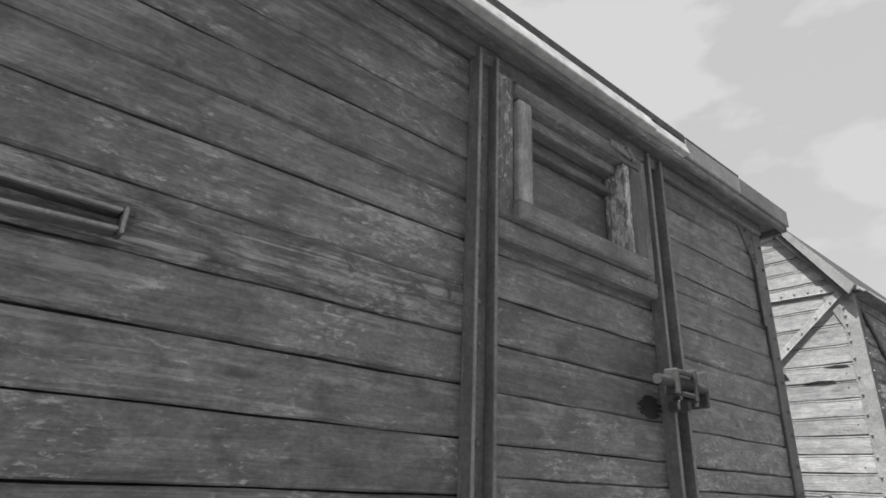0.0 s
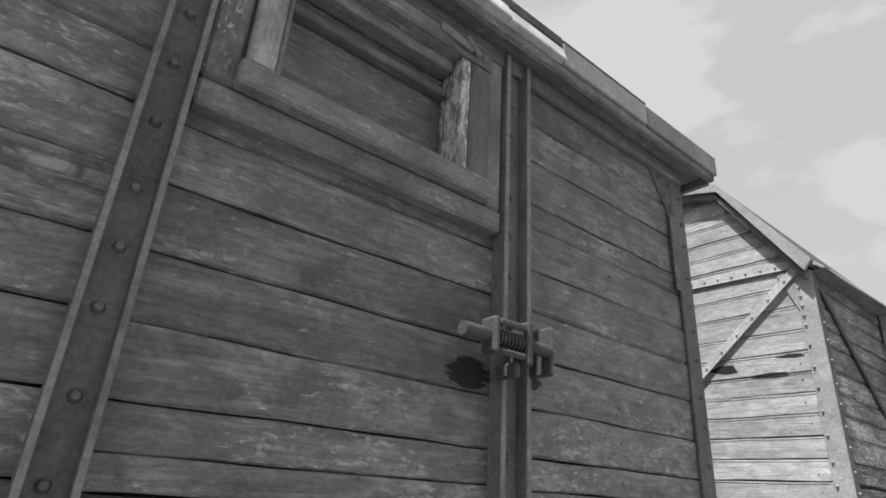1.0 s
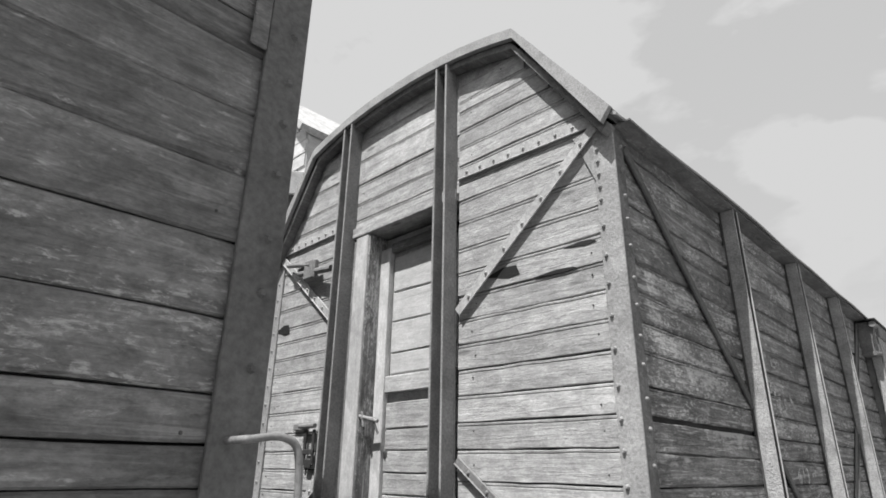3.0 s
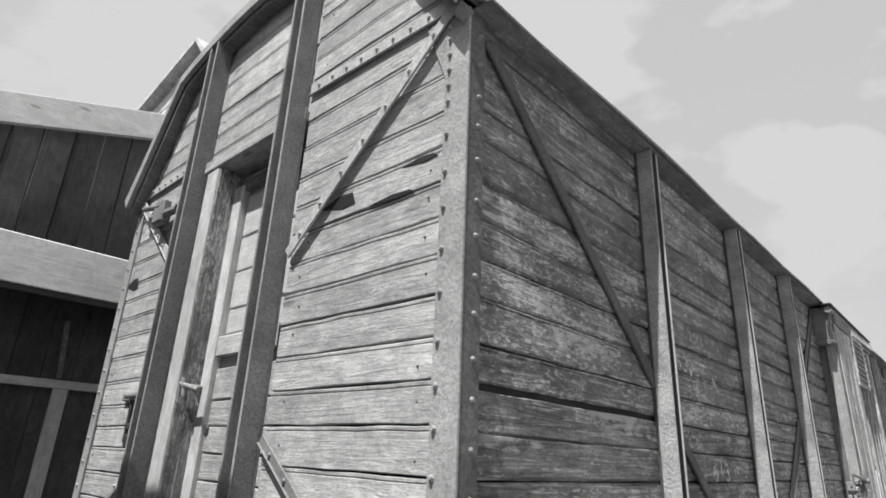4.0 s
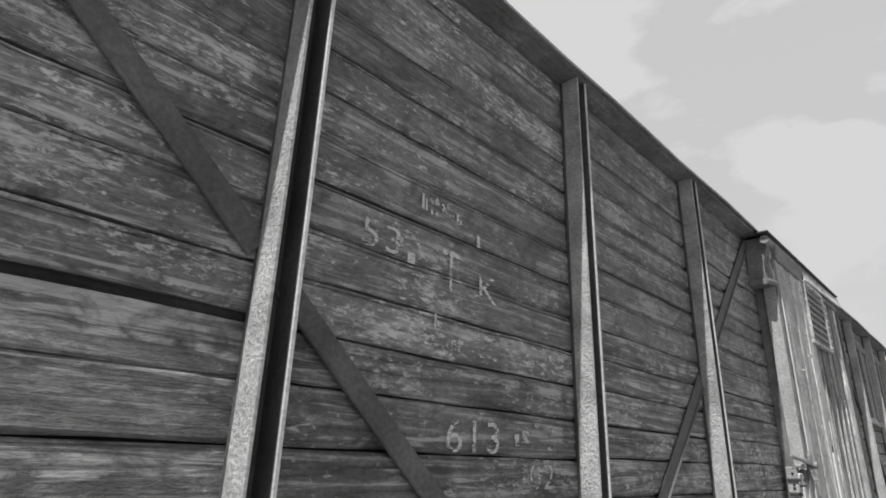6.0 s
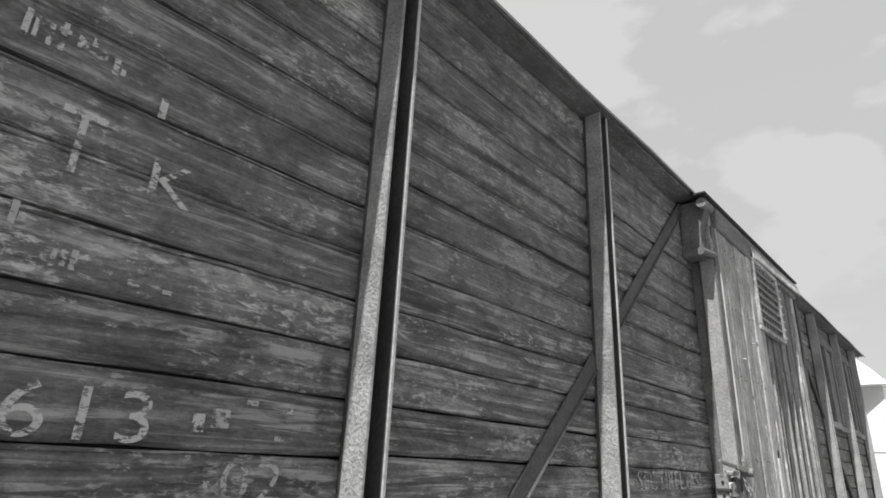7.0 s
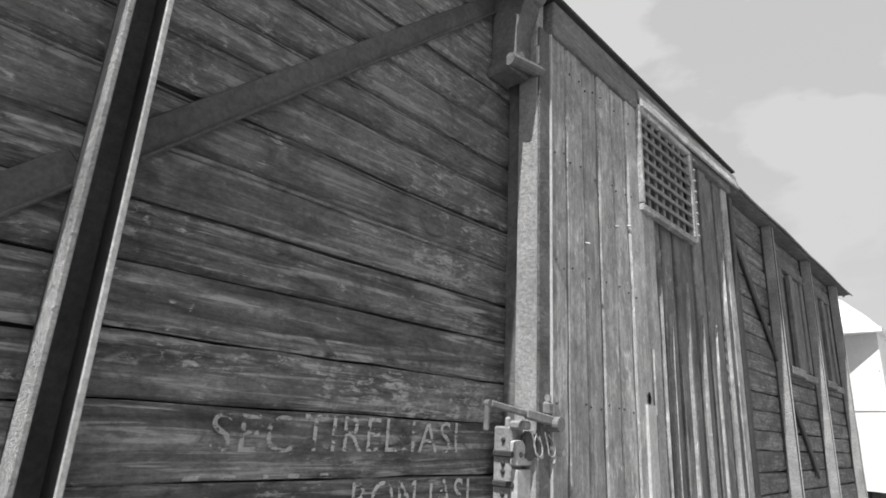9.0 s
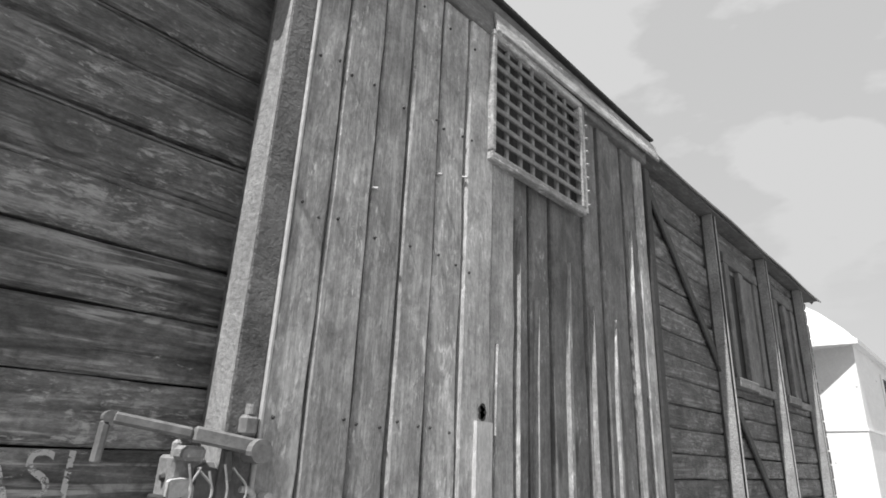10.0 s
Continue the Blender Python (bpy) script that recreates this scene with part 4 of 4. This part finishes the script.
for i, (a, b, deep) in enumerate(zip(edges, edges[1:], FRONT)):
    z1 = 2.93 if not (10.2 < (a + b) / 2 < 10.72) else 2.47
    mat = PALE_GREY if i in (5, 6) else DOOR_DARK if 6 < i < 15 else DOOR_WOOD
    plank(slide, mat, (b, 0.984, SILL), UPRIGHT, z1 - SILL, b - a, deep, gap=0.0055, wave=0.0016, proud=0.001, tilt=0.05, chamfer=0.007)
    if b < 10.3:
        for z in (1.30, 1.69, 2.10, 2.47, 2.80):
            for x in (a + 0.02, b - 0.022):
                if rng.random() < 0.35:
                    continue
                bolts(slide, IRON_BLACK, [(x + rng.uniform(-0.006, 0.006), 0.984 - deep + 0.001, z + rng.uniform(-0.012, 0.012))], (0, -1, 0), 0.0045, 0.005)
# bright bent nails that stand out of the boards
for x, z in ((9.775, 2.21), (9.985, 2.33), (10.085, 2.36)):
    part("nail", tube(bmesh.new(), (x, 0.955, z), (x + 0.003, 0.936, z - 0.006), 0.0038, 8), EDGE_WORN_LIT, slide)


def split_strip(x0, x1, z1, front, deep, mat=None):
    """What is left of an outer board that broke away: its top runs to a ragged point."""
    n, bm, rings = 7, bmesh.new(), []
    top = z1 - 0.30
    for k in range(n + 1):
        u = k / n
        z = SILL + (top - SILL) * min(1, u * 1.6) if u < 0.62 else top + (z1 - top) * (u - 0.62) / 0.38
        shrink = 1.0 if u < 0.62 else max(0.12, 1 - (u - 0.62) / 0.38 * rng.uniform(0.75, 0.95))
        mid, half = x1 - (x1 - x0) * 0.5 * shrink + rng.uniform(-0.002, 0.002), (x1 - x0) * 0.5 * shrink
        rings.append([bm.verts.new(v) for v in ((mid - half, front, z), (mid - half * 0.55, front - deep, z), (mid + half * 0.6, front - deep * 0.9, z), (mid + half, front, z))])
    for r, q in zip(rings, rings[1:]):
        for j in range(4):
            bm.faces.new((r[j], r[(j + 1) % 4], q[(j + 1) % 4], q[j]))
    bm.faces.new(rings[0][::-1])
    bm.faces.new(rings[-1])
    rot = pose(0, 0, 0, 0, 90, 0)
    bmesh.ops.transform(bm, matrix=rot, verts=bm.verts[:])
    part("split_strip", bm, mat or DOOR_WOOD, slide, "", rot.inverted())


for x0, x1, z1, front, deep in ((10.340, 10.352, 2.33, 0.977, 0.034), (10.448, 10.458, 2.10, 0.973, 0.020), (10.612, 10.645, 2.26, 0.963, 0.012), (10.775, 10.786, 2.14, 0.965, 0.018), (10.915, 10.945, 2.12, 0.955, 0.010), (11.10, 11.118, 2.52, 0.959, 0.016), (10.228, 10.240, 1.92, 0.953, 0.012)):
    split_strip(x0, x1, z1, front, deep)
# thin pale strip added so the door's sunlit edge reads bright
post_box("door_edge", (9.566, 9.5735, 0.946, 0.9835, SILL, 2.93), PALE_WOOD, slide, "door edge coloured pale for the sun on it", 0.002)
plank(slide, PALE_WOOD, (10.218, 0.953, SILL), UPRIGHT, 1.715 - SILL, 0.075, 0.020)
bm = bmesh.new()
for i in range(5):
    a = i * 1.3
    tube(bm, (10.178 + 0.006 * math.cos(a), 0.9445, 1.738 + 0.012 * math.sin(a)), (10.178 + 0.006 * math.cos(a), 0.9415, 1.738 + 0.012 * math.sin(a)), 0.011, 9)
part("knot_hole", bm, IRON_BLACK, slide)
# barred opening
grille = part("grille", boxed(10.205, 10.715, 0.9815, 0.9825, 2.48, 2.93, 0), IRON_DEEP, slide, "rusty iron bars over a dark opening")
for a in ((10.180, 10.725, 0.925, 0.955, 2.450, 2.478), (10.180, 10.725, 0.925, 0.955, 2.890, 2.915), (10.180, 10.200, 0.925, 0.955, 2.479, 2.889), (10.700, 10.722, 0.925, 0.955, 2.479, 2.889)):
    part("frame", boxed(*a, 0.004), DOOR_WOOD, grille)
for i in range(6):
    x = 10.20 + 0.50 * (i + 1) / 7 + rng.uniform(-0.006, 0.006)
    part("bar", tube(bmesh.new(), (x, 0.948, 2.455), (x + rng.uniform(-0.008, 0.008), 0.948, 2.905), 0.0085, 8), IRON_PALE, grille)
for i in range(7):
    z = 2.478 + 0.412 * (i + 1) / 8
    part("bar", boxed(10.186, 10.735, 0.930, 0.938, z - 0.009, z + 0.009, 0.002), IRON_GREY, grille)
part("hinge_rod", tube(bmesh.new(), (10.729, 0.932, 2.46), (10.722, 0.932, 2.90), 0.010, 10), IRON_PALE, grille)
for i in range(8):
    z = 2.49 + 0.054 * i
    part("hook", tube(bmesh.new(), (10.732, 0.916, z), (10.732, 0.94, z + 0.012), 0.006, 8), IRON_PALE, grille)
# boards over the door
part("header_board", boxed(9.565, 11.30, 0.935, 0.99, 2.895, 3.03, 0.005), DOOR_DARK, wagon)
bm = bar(bmesh.new(), (10.19, 0.9285, 2.945), (11.40, 0.9265, 2.985), 0.085, 0.012, (0, -0.98, 0.2))
part("door_hood", bm, DOOR_WOOD, wagon, "pale warped board shading the opening")
part("track_cover", boxed(9.36, 11.36, 0.918, 0.998, 3.0335, 3.046, 0.003), IRON_BLACK, wagon, "thin dark strip over the door track")
# black strip added for the shadowed gap past the door's right edge
part("door_stop", boxed(11.285, 11.335, 0.942, NEAR, SILL, 2.88, 0.004), IRON_BLACK, wagon)
# cast bracket at the head of the door post, with a rolled foot and a knob at the track's end
bm = sheet(bmesh.new(), [(1.089, 2.712), (0.990, 2.712), (0.984, 2.75), (0.992, 2.80), (0.986, 2.86), (0.976, 2.91), (0.955, 2.955), (0.945, 2.990), (0.952, 3.018), (0.975, 3.028), (1.089, 3.028)], 9.425, 9.506)
bmesh.ops.bevel(bm, geom=bm.edges[:], offset=0.006, segments=2, affect="EDGES", profile=0.5)
hook = part("track_bracket", bm, IRON_POST, wagon, "heavy cast bracket with flaking pale edges")
bm = tube(bmesh.new(), (9.39, 0.985, 2.722), (9.535, 0.962, 2.732), 0.021, 12)
box(bm, 9.40, 9.507, 0.99, 1.088, 2.704, 2.742, 0.008)
part("foot", bm, IRON_POST, hook)
part("knob", tube(bmesh.new(), (9.385, 0.952, 2.995), (9.506, 0.952, 2.995), 0.028, 14), IRON_MID, hook)
for x, y, z, l in ((9.507, 0.955, 2.79, 0.07), (9.505, 0.962, 2.845, 0.035)):
    part("flaked_edge", boxed(x, x + 0.008, y, y + 0.012, z - l / 2, z + l / 2, 0.002), EDGE_WORN_LIT, hook)

# latch at the foot of the door post
latch = part("door_latch", boxed(9.45, 9.507, 1.0, 1.06, 1.33, 1.615, 0.005), IRON_PALE, wagon, "iron door latch with a bent lever and wire seals")
bolts(latch, IRON_BLACK, [(9.4495, 1.025, z) for z in (1.40, 1.445, 1.50, 1.52, 1.58)], (-1, 0, 0), 0.008, 0.006)
for z in (1.47, 1.545):
    part("strap", boxed(9.44, 9.56, 0.985, 1.055, z - 0.008, z + 0.008, 0.003), IRON_BLACK, latch)
bm = bmesh.new()
bar(bm, (9.338, 0.984, 1.668), (9.455, 0.958, 1.650), 0.014, 0.018, (0.15, 0, 0.98), 0.004)
bar(bm, (9.456, 0.958, 1.650), (9.565, 0.932, 1.632), 0.016, 0.026, (0.15, 0, 0.98), 0.004)
bar(bm, (9.330, 0.986, 1.664), (9.327, 0.986, 1.600), 0.014, 0.014, (1, 0, 0), 0.004)
tube(bm, (9.334, 0.979, 1.667), (9.334, 0.993, 1.667), 0.0105, 14)
part("lever", bm, IRON_GREY, latch)
part("pivot", tube(bmesh.new(), (9.558, 0.912, 1.627), (9.558, 0.958, 1.627), 0.020, 16), IRON_GREY, latch)
part("collar", boxed(9.448, 9.484, 0.956, 1.008, 1.608, 1.631, 0.006), IRON_PALE, latch)
part("hook", boxed(9.452, 9.466, 1.009, 1.026, 1.575, 1.640, 0.005), IRON_PALE, latch)
bm = bmesh.new()
box(bm, 9.482, 9.54, 0.962, 0.999, 1.530, 1.606, 0.012)
bar(bm, (9.518, 0.952, 1.628), (9.526, 0.952, 1.575), 0.014, 0.010, (0, -1, 0), 0.003)
part("hasp", bm, IRON, latch)
# two pale bolted plates, one over the other
for pts in (((9.442, 1.578), (9.472, 1.582), (9.512, 1.535), (9.520, 1.518), (9.444, 1.518)), ((9.446, 1.508), (9.512, 1.508), (9.536, 1.470), (9.536, 1.34), (9.446, 1.34))):
    bm = bmesh.new()
    vs = [[bm.verts.new((x, y, z)) for x, z in pts] for y in (0.976, 0.999)]
    for j in range(5):
        bm.faces.new((vs[0][j], vs[0][(j + 1) % 5], vs[1][(j + 1) % 5], vs[1][j]))
    bm.faces.new(vs[0]); bm.faces.new(vs[1][::-1])
    bmesh.ops.bevel(bm, geom=bm.edges[:], offset=0.003, segments=1, affect="EDGES", profile=0.5)
    part("plate", bm, EDGE_WORN_LIT, latch, "pale bolted plate")
bolts(latch, IRON, [(9.462, 0.976, 1.545), (9.484, 0.976, 1.543)], (0, -1, 0), 0.008, 0.006)
# lead seal like a small horseshoe, and a knob
ring = bpy.data.curves.new("seal", "CURVE")
ring.dimensions, ring.bevel_depth, ring.bevel_resolution = "3D", 0.0055, 2
sp = ring.splines.new("BEZIER")
sp.bezier_points.add(3)
for p, co in zip(sp.bezier_points, ((9.546, 0.945, 1.566), (9.566, 0.945, 1.562), (9.574, 0.945, 1.545), (9.568, 0.945, 1.525))):
    p.co, p.handle_left_type, p.handle_right_type = co, "AUTO", "AUTO"
ring.materials.append(EDGE_WORN_LIT)
new("seal", ring).parent = latch
part("knob", tube(bmesh.new(), (9.590, 0.949, 1.553), (9.590, 0.925, 1.553), 0.009, 12), EDGE_WORN_LIT, latch)
part("bolt_block", boxed(9.530, 9.560, 0.936, 0.959, 1.650, 1.686, 0.006), IRON_GREY, latch)
part("bolt_pin", tube(bmesh.new(), (9.545, 0.947, 1.6865), (9.545, 0.947, 1.704), 0.009, 10), IRON_PALE, latch)
for dx, dz, sway in ((0.0, 0.0, 0.02), (0.02, -0.005, -0.015), (0.06, 0.0, 0.02)):
    c = bpy.data.curves.new("wire", "CURVE")
    c.dimensions, c.bevel_depth, c.bevel_resolution = "3D", 0.0022, 1
    sp = c.splines.new("BEZIER")
    sp.bezier_points.add(4)
    for p, co in zip(sp.bezier_points, ((9.445, 0.93, 1.605), (9.44 + sway * 0.6, 0.925, 1.57), (9.455, 0.92, 1.545), (9.475 + sway * 0.6, 0.925, 1.56), (9.46, 0.93, 1.60))):
        p.co = (co[0] + dx, co[1], co[2] + dz)
        p.handle_left_type = p.handle_right_type = "AUTO"
    c.materials.append(IRON_PALE)
    w = new("wire", c)
    w.parent = latch


# ---- paint marks on the second wagon ----
def lettering(words, x, z, high, width, mat=None):
    c = bpy.data.curves.new("lettering", "FONT")
    c.body, c.size, c.extrude, c.space_character, c.offset = words, high * 1.38, 0.0003, 1.12, -high * 0.004
    c.materials.append(mat or LETTER_WORN)
    ob = new("lettering", c)
    bpy.context.view_layer.update()
    wide = ob.dimensions.x or 1.0
    ob.matrix_basis = Matrix.Translation((x, NEAR - 0.0064, z)) @ pose(0, 0, 0, 90, 0, 0) @ Matrix.Diagonal((width / wide, 1, 1, 1))
    ob.parent = wagon
    ob.matrix_parent_inverse = WORLD_OF[wagon.name].inverted()


def mark(x0, x1, z0, z1, mat=None):
    """A stroke of writing that can no longer be read."""
    part("paint_mark", boxed(x0, x1, NEAR - 0.0066, NEAR - 0.0062, z0, z1, 0), mat or LETTER, wagon)


lettering("SEC", 8.655, 1.540, 0.074, 0.175, LETTER_FAINT)
lettering("TIREL.IASI", 8.855, 1.543, 0.078, 0.472, LETTER_LOST)
lettering("ROM IASI", 8.99, 1.408, 0.076, 0.385, LETTER_LOST)
lettering("613", 6.565, 1.604, 0.086, 0.215, LETTER_WORN)
mark(6.895, 6.93, 1.638, 1.672, LETTER_FAINT)
mark(6.86, 6.882, 1.628, 1.66, LETTER_LOST)
mark(7.03, 7.07, 1.622, 1.632, LETTER_FAINT)
mark(7.045, 7.065, 1.675, 1.69, LETTER_FAINT)
mark(6.96, 6.985, 1.684, 1.694, LETTER_FAINT)
mark(6.898, 6.91, 1.536, 1.548, LETTER_FAINT)
lettering("02", 6.928, 1.512, 0.076, 0.125, LETTER_FAINT)
lettering("53", 6.245, 2.072, 0.075, 0.125, LETTER_WORN)
lettering("T", 6.535, 2.020, 0.125, 0.07, LETTER_WORN)
lettering("K", 6.685, 2.022, 0.085, 0.08, LETTER_LOST)
mark(6.405, 6.432, 2.062, 2.092, LETTER_WORN)
mark(6.375, 6.39, 2.10, 2.125, LETTER_FAINT)
# the first row: short strokes that can no longer be read
for x0, x1, z0, z1 in ((6.448, 6.458, 2.225, 2.276), (6.463, 6.470, 2.23, 2.27), (6.472, 6.482, 2.258, 2.270), (6.484, 6.492, 2.225, 2.268), (6.502, 6.511, 2.226, 2.282), (6.498, 6.516, 2.262, 2.270), (6.528, 6.545, 2.248, 2.272), (6.550, 6.558, 2.262, 2.280), (6.562, 6.578, 2.246, 2.262), (6.590, 6.600, 2.228, 2.262), (6.603, 6.612, 2.232, 2.254), (6.682, 6.696, 2.184, 2.226)):
    mark(x0, x1, z0, z1, LETTER_WORN)
# the third row
for x0, x1, z0, z1 in ((6.512, 6.522, 1.888, 1.948), (6.524, 6.534, 1.92, 1.93), (6.522, 6.534, 1.888, 1.898), (6.580, 6.588, 1.858, 1.892), (6.594, 6.602, 1.862, 1.890), (6.608, 6.618, 1.860, 1.894), (6.66, 6.674, 1.862, 1.874), (6.70, 6.72, 1.858, 1.868), (6.76, 6.78, 1.856, 1.864)):
    mark(x0, x1, z0, z1, LETTER_FAINT)
for i in range(5):
    mark(8.62 + i * 0.07, 8.65 + i * 0.07, 1.492, 1.500, LETTER_FAINT)

# ---- second wagon, beyond the door ----
joints3 = [3.05, 2.98, 2.85, 2.72, 2.60, 2.47, 2.36, 2.24, 2.13, 2.02, 1.90, 1.79, 1.68, 1.57, 1.45, 1.33, SILL]
for a, b in ((11.30, 12.42), (12.42, 13.45), (13.45, 14.45), (14.45, W2_X1)):
    clad(side, W2_PLAIN, a, b, joints3)
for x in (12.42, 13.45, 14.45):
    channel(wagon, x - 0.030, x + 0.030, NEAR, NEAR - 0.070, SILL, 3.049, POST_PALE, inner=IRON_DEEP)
angle_brace((11.62, NEAR - 0.012, 2.95), (13.15, NEAR - 0.012, 1.42), (0, -1, 0), BRACE_IRON, 0.075, 0.014)
for x0, x1 in ((12.64, 13.30), (13.70, 14.24)):
    w = (x1 - x0) * 0.3
    win = part("window", boxed(x0 + 0.07, x0 + 0.08 + w, NEAR - 0.004, NEAR - 0.002, 2.13, 2.79, 0), GLASS_DARK, wagon, "tall narrow window in a worn wooden frame, half boarded")
    for dims, mat in (((x0, x0 + 0.075, 1.056, NEAR - 0.001, 2.12, 2.82), DOOR_DARK), ((x0 + 0.075 + w, x0 + 0.15 + w, 1.056, NEAR - 0.001, 2.12, 2.82), DOOR_DARK), ((x0 + 0.151 + w, x1 - 0.076, 1.074, NEAR - 0.001, 2.12, 2.82), TRIM_WOOD), ((x1 - 0.075, x1, 1.060, NEAR - 0.001, 2.12, 2.82), DOOR_DARK), ((x0 - 0.01, x1 + 0.01, 1.056, NEAR - 0.001, 2.822, 2.89), TRIM_WOOD), ((x0 - 0.03, x0 + w + 0.12, 1.034, NEAR - 0.001, 2.065, 2.118), DOOR_DARK), ((x0 + w + 0.121, x1 + 0.05, 1.042, NEAR - 0.001, 2.055, 2.105), DOOR_DARK)):
        squared("sill" if dims[5] < 2.12 else "frame", dims, mat, win, 0.004)

# ---- third wagon, white ----
W3_X0, W3_X1 = 16.55, 27.0
wagon = thing("rail_coach", (22, MID, 0), "white painted rail coach with a rounded overhanging roof", "rail coach", "wagons in the train")
running_gear(wagon, W3_X0 + 1.2, W3_X1)


def prism(plan, z0, z1):
    """A plan outline drawn up from z0 to z1."""
    bm = bmesh.new()
    rings = [[bm.verts.new((x, y, z)) for x, y in plan] for z in (z0, z1)]
    n = len(plan)
    for j in range(n):
        bm.faces.new((rings[0][j], rings[0][(j + 1) % n], rings[1][(j + 1) % n], rings[1][j]))
    bm.faces.new(rings[0][::-1])
    bm.faces.new(rings[1])
    return bm


nose = [(W3_X0 + 0.08, 1.03), (W3_X1, 1.03), (W3_X1, 3.83), (W3_X0 + 0.08, 3.83), (W3_X0 + 0.46, 2.90), (W3_X0 + 0.46, 1.96)]
part("body", prism(nose, SILL, 2.94), COACH_WHITE, wagon)
wide = [(x - (0.012 if x < 17.1 else 0), y - 0.012 if y < 1.5 else y + 0.012 if y > 3.5 else y) for x, y in nose]
part("waist_moulding", prism(wide, 2.04, 2.06), COACH_WHITE, wagon)
bm, rows = bmesh.new(), []
for i in range(15):
    x = W3_X0 - 0.02 + (W3_X1 - W3_X0) * (i / 14) ** 2.2
    rise = math.sqrt(max(0.0, 1 - max(0.0, 1 - (x - W3_X0 + 0.02) / 1.3) ** 2))
    row = [(0.965, 2.935), (0.962, 2.985)]
    for k in range(13):
        u = -1 + 2 * k / 12
        row.append((MID + u * 1.45, 2.995 + (0.06 + 0.84 * rise) * (1 - abs(u) ** 2.4)))
    row += [(2 * MID - 0.962, 2.985), (2 * MID - 0.965, 2.935)]
    rows.append([bm.verts.new((x, y, z)) for y, z in row])
for a, b in zip(rows, rows[1:]):
    for j in range(len(a)):
        bm.faces.new((a[j], a[(j + 1) % len(a)], b[(j + 1) % len(b)], b[j]))
bm.faces.new(rows[0])
bm.faces.new(rows[-1][::-1])
part("roof", bm, COACH_WHITE, wagon, "white rounded roof with a deep overhang")
for x in (18.35, 20.4, 22.4):
    win = part("window", boxed(x, x + 0.35, 1.018, 1.0285, 2.12, 2.78, 0.002), GLASS_DARK, wagon)
    post_box("frame", (x - 0.07, x - 0.001, 1.01, 1.0285, 2.08, 2.82), COACH_WHITE, win)
    post_box("frame", (x + 0.351, x + 0.42, 1.01, 1.0285, 2.08, 2.82), COACH_WHITE, win)

# ---- building on the far side of the track ----
barn = thing("shed", (5.0, 7.0, 0), "dark board shed with pale fascia boards", "shed")
SY = 5.2
wall = part("wall", sheet(bmesh.new(), [(SY + 0.06, 0), (SY + 0.16, 0), (SY + 0.16, 5.8), (SY + 0.06, 5.8)], 7.2, 7.3), SHED_WOOD, barn)
bm = bmesh.new()
prof = [(1.0, 0.0), (9.0, 0.0), (9.0, 3.6), (5.9, 4.57), (1.0, 2.99)]
vs = [[bm.verts.new((x, y, z)) for x, z in prof] for y in (SY + 0.05, SY + 6)]
for j in range(5):
    bm.faces.new((vs[0][j], vs[0][(j + 1) % 5], vs[1][(j + 1) % 5], vs[1][j]))
bm.faces.new(vs[0]); bm.faces.new(vs[1][::-1])
part("wall", bm, SHED_WOOD, barn)
for i in range(38):
    x = 1.02 + i * 0.21
    top = (2.99 + (x - 1.0) * 0.322 if x < 5.8 else 4.57 - (x - 5.69) * 0.313) - 0.03
    plank(barn, SHED_WOOD, (x + 0.21, SY + 0.049, 0.05), UPRIGHT, top, 0.21, 0.016, gap=0.004)
bm = bar(bmesh.new(), (1.0, SY - 0.05, 3.03), (5.95, SY - 0.05, 4.63), 0.25, 0.06, (0, -1, 0))
part("barge_board", bm, WHITE_WOOD, barn)
part("fascia", boxed(0.8, 9.0, SY - 0.25, SY - 0.2, 2.69, 3.045, 0.006), WHITE_WOOD, barn)
part("drip_board", boxed(0.8, 9.0, SY - 0.235, SY - 0.205, 2.645, 2.684, 0.004), SHED_WOOD, barn)
part("porch_roof", boxed(0.8, 9.0, SY - 0.2, SY + 0.06, 2.98, 3.05, 0.006), SHED_WOOD, barn)
part("rail", boxed(0.8, 9.0, SY, SY + 0.05, 2.03, 2.09, 0.006), PALE_WOOD, barn)
part("lath", bar(bmesh.new(), (4.91, SY - 0.02, 2.10), (4.87, SY - 0.02, 2.53), 0.035, 0.02, (0, -1, 0)), TRIM_WOOD, barn)
for x in (1.6, 3.3, 4.95, 6.6):
    post_box("baluster", (x - 0.05, x + 0.05, SY, SY + 0.05, 0.0, 2.028), PALE_WOOD, barn)

# pale gabled roof house standing on the shed roof, its gable to the sun
dormer = thing("roof_dormer", (6.8, 6.2, 4.3), "pale boarded dormer gable on the dark shed's roof", "dormer")
prof = [(5.12, 4.3), (5.12, 5.22), (5.78, 5.90), (7.35, 5.58), (7.35, 4.3)]
part("wall", sheet(bmesh.new(), prof, 5.66, 8.0), WHITE_DULL, dormer)
part("roof", sheet(bmesh.new(), [(5.05, 5.20), (5.78, 5.955), (7.42, 5.62), (7.42, 5.55), (5.78, 5.90), (5.10, 5.14)], 5.52, 8.1), ROOF_PALE, dormer)
for i in range(6):
    z = 4.75 + i * 0.17
    a = [y for y in (5.13 + k * 0.02 for k in range(112)) if (z + 0.16 < 5.22 + (y - 5.12) * 1.03 if y < 5.78 else z + 0.16 < 5.90 - (y - 5.78) * 0.204)]
    if len(a) > 4:
        plank(dormer, WHITE_DULL, (5.66, a[-1], z), END, a[-1] - a[0], 0.165, 0.02, gap=0.006)
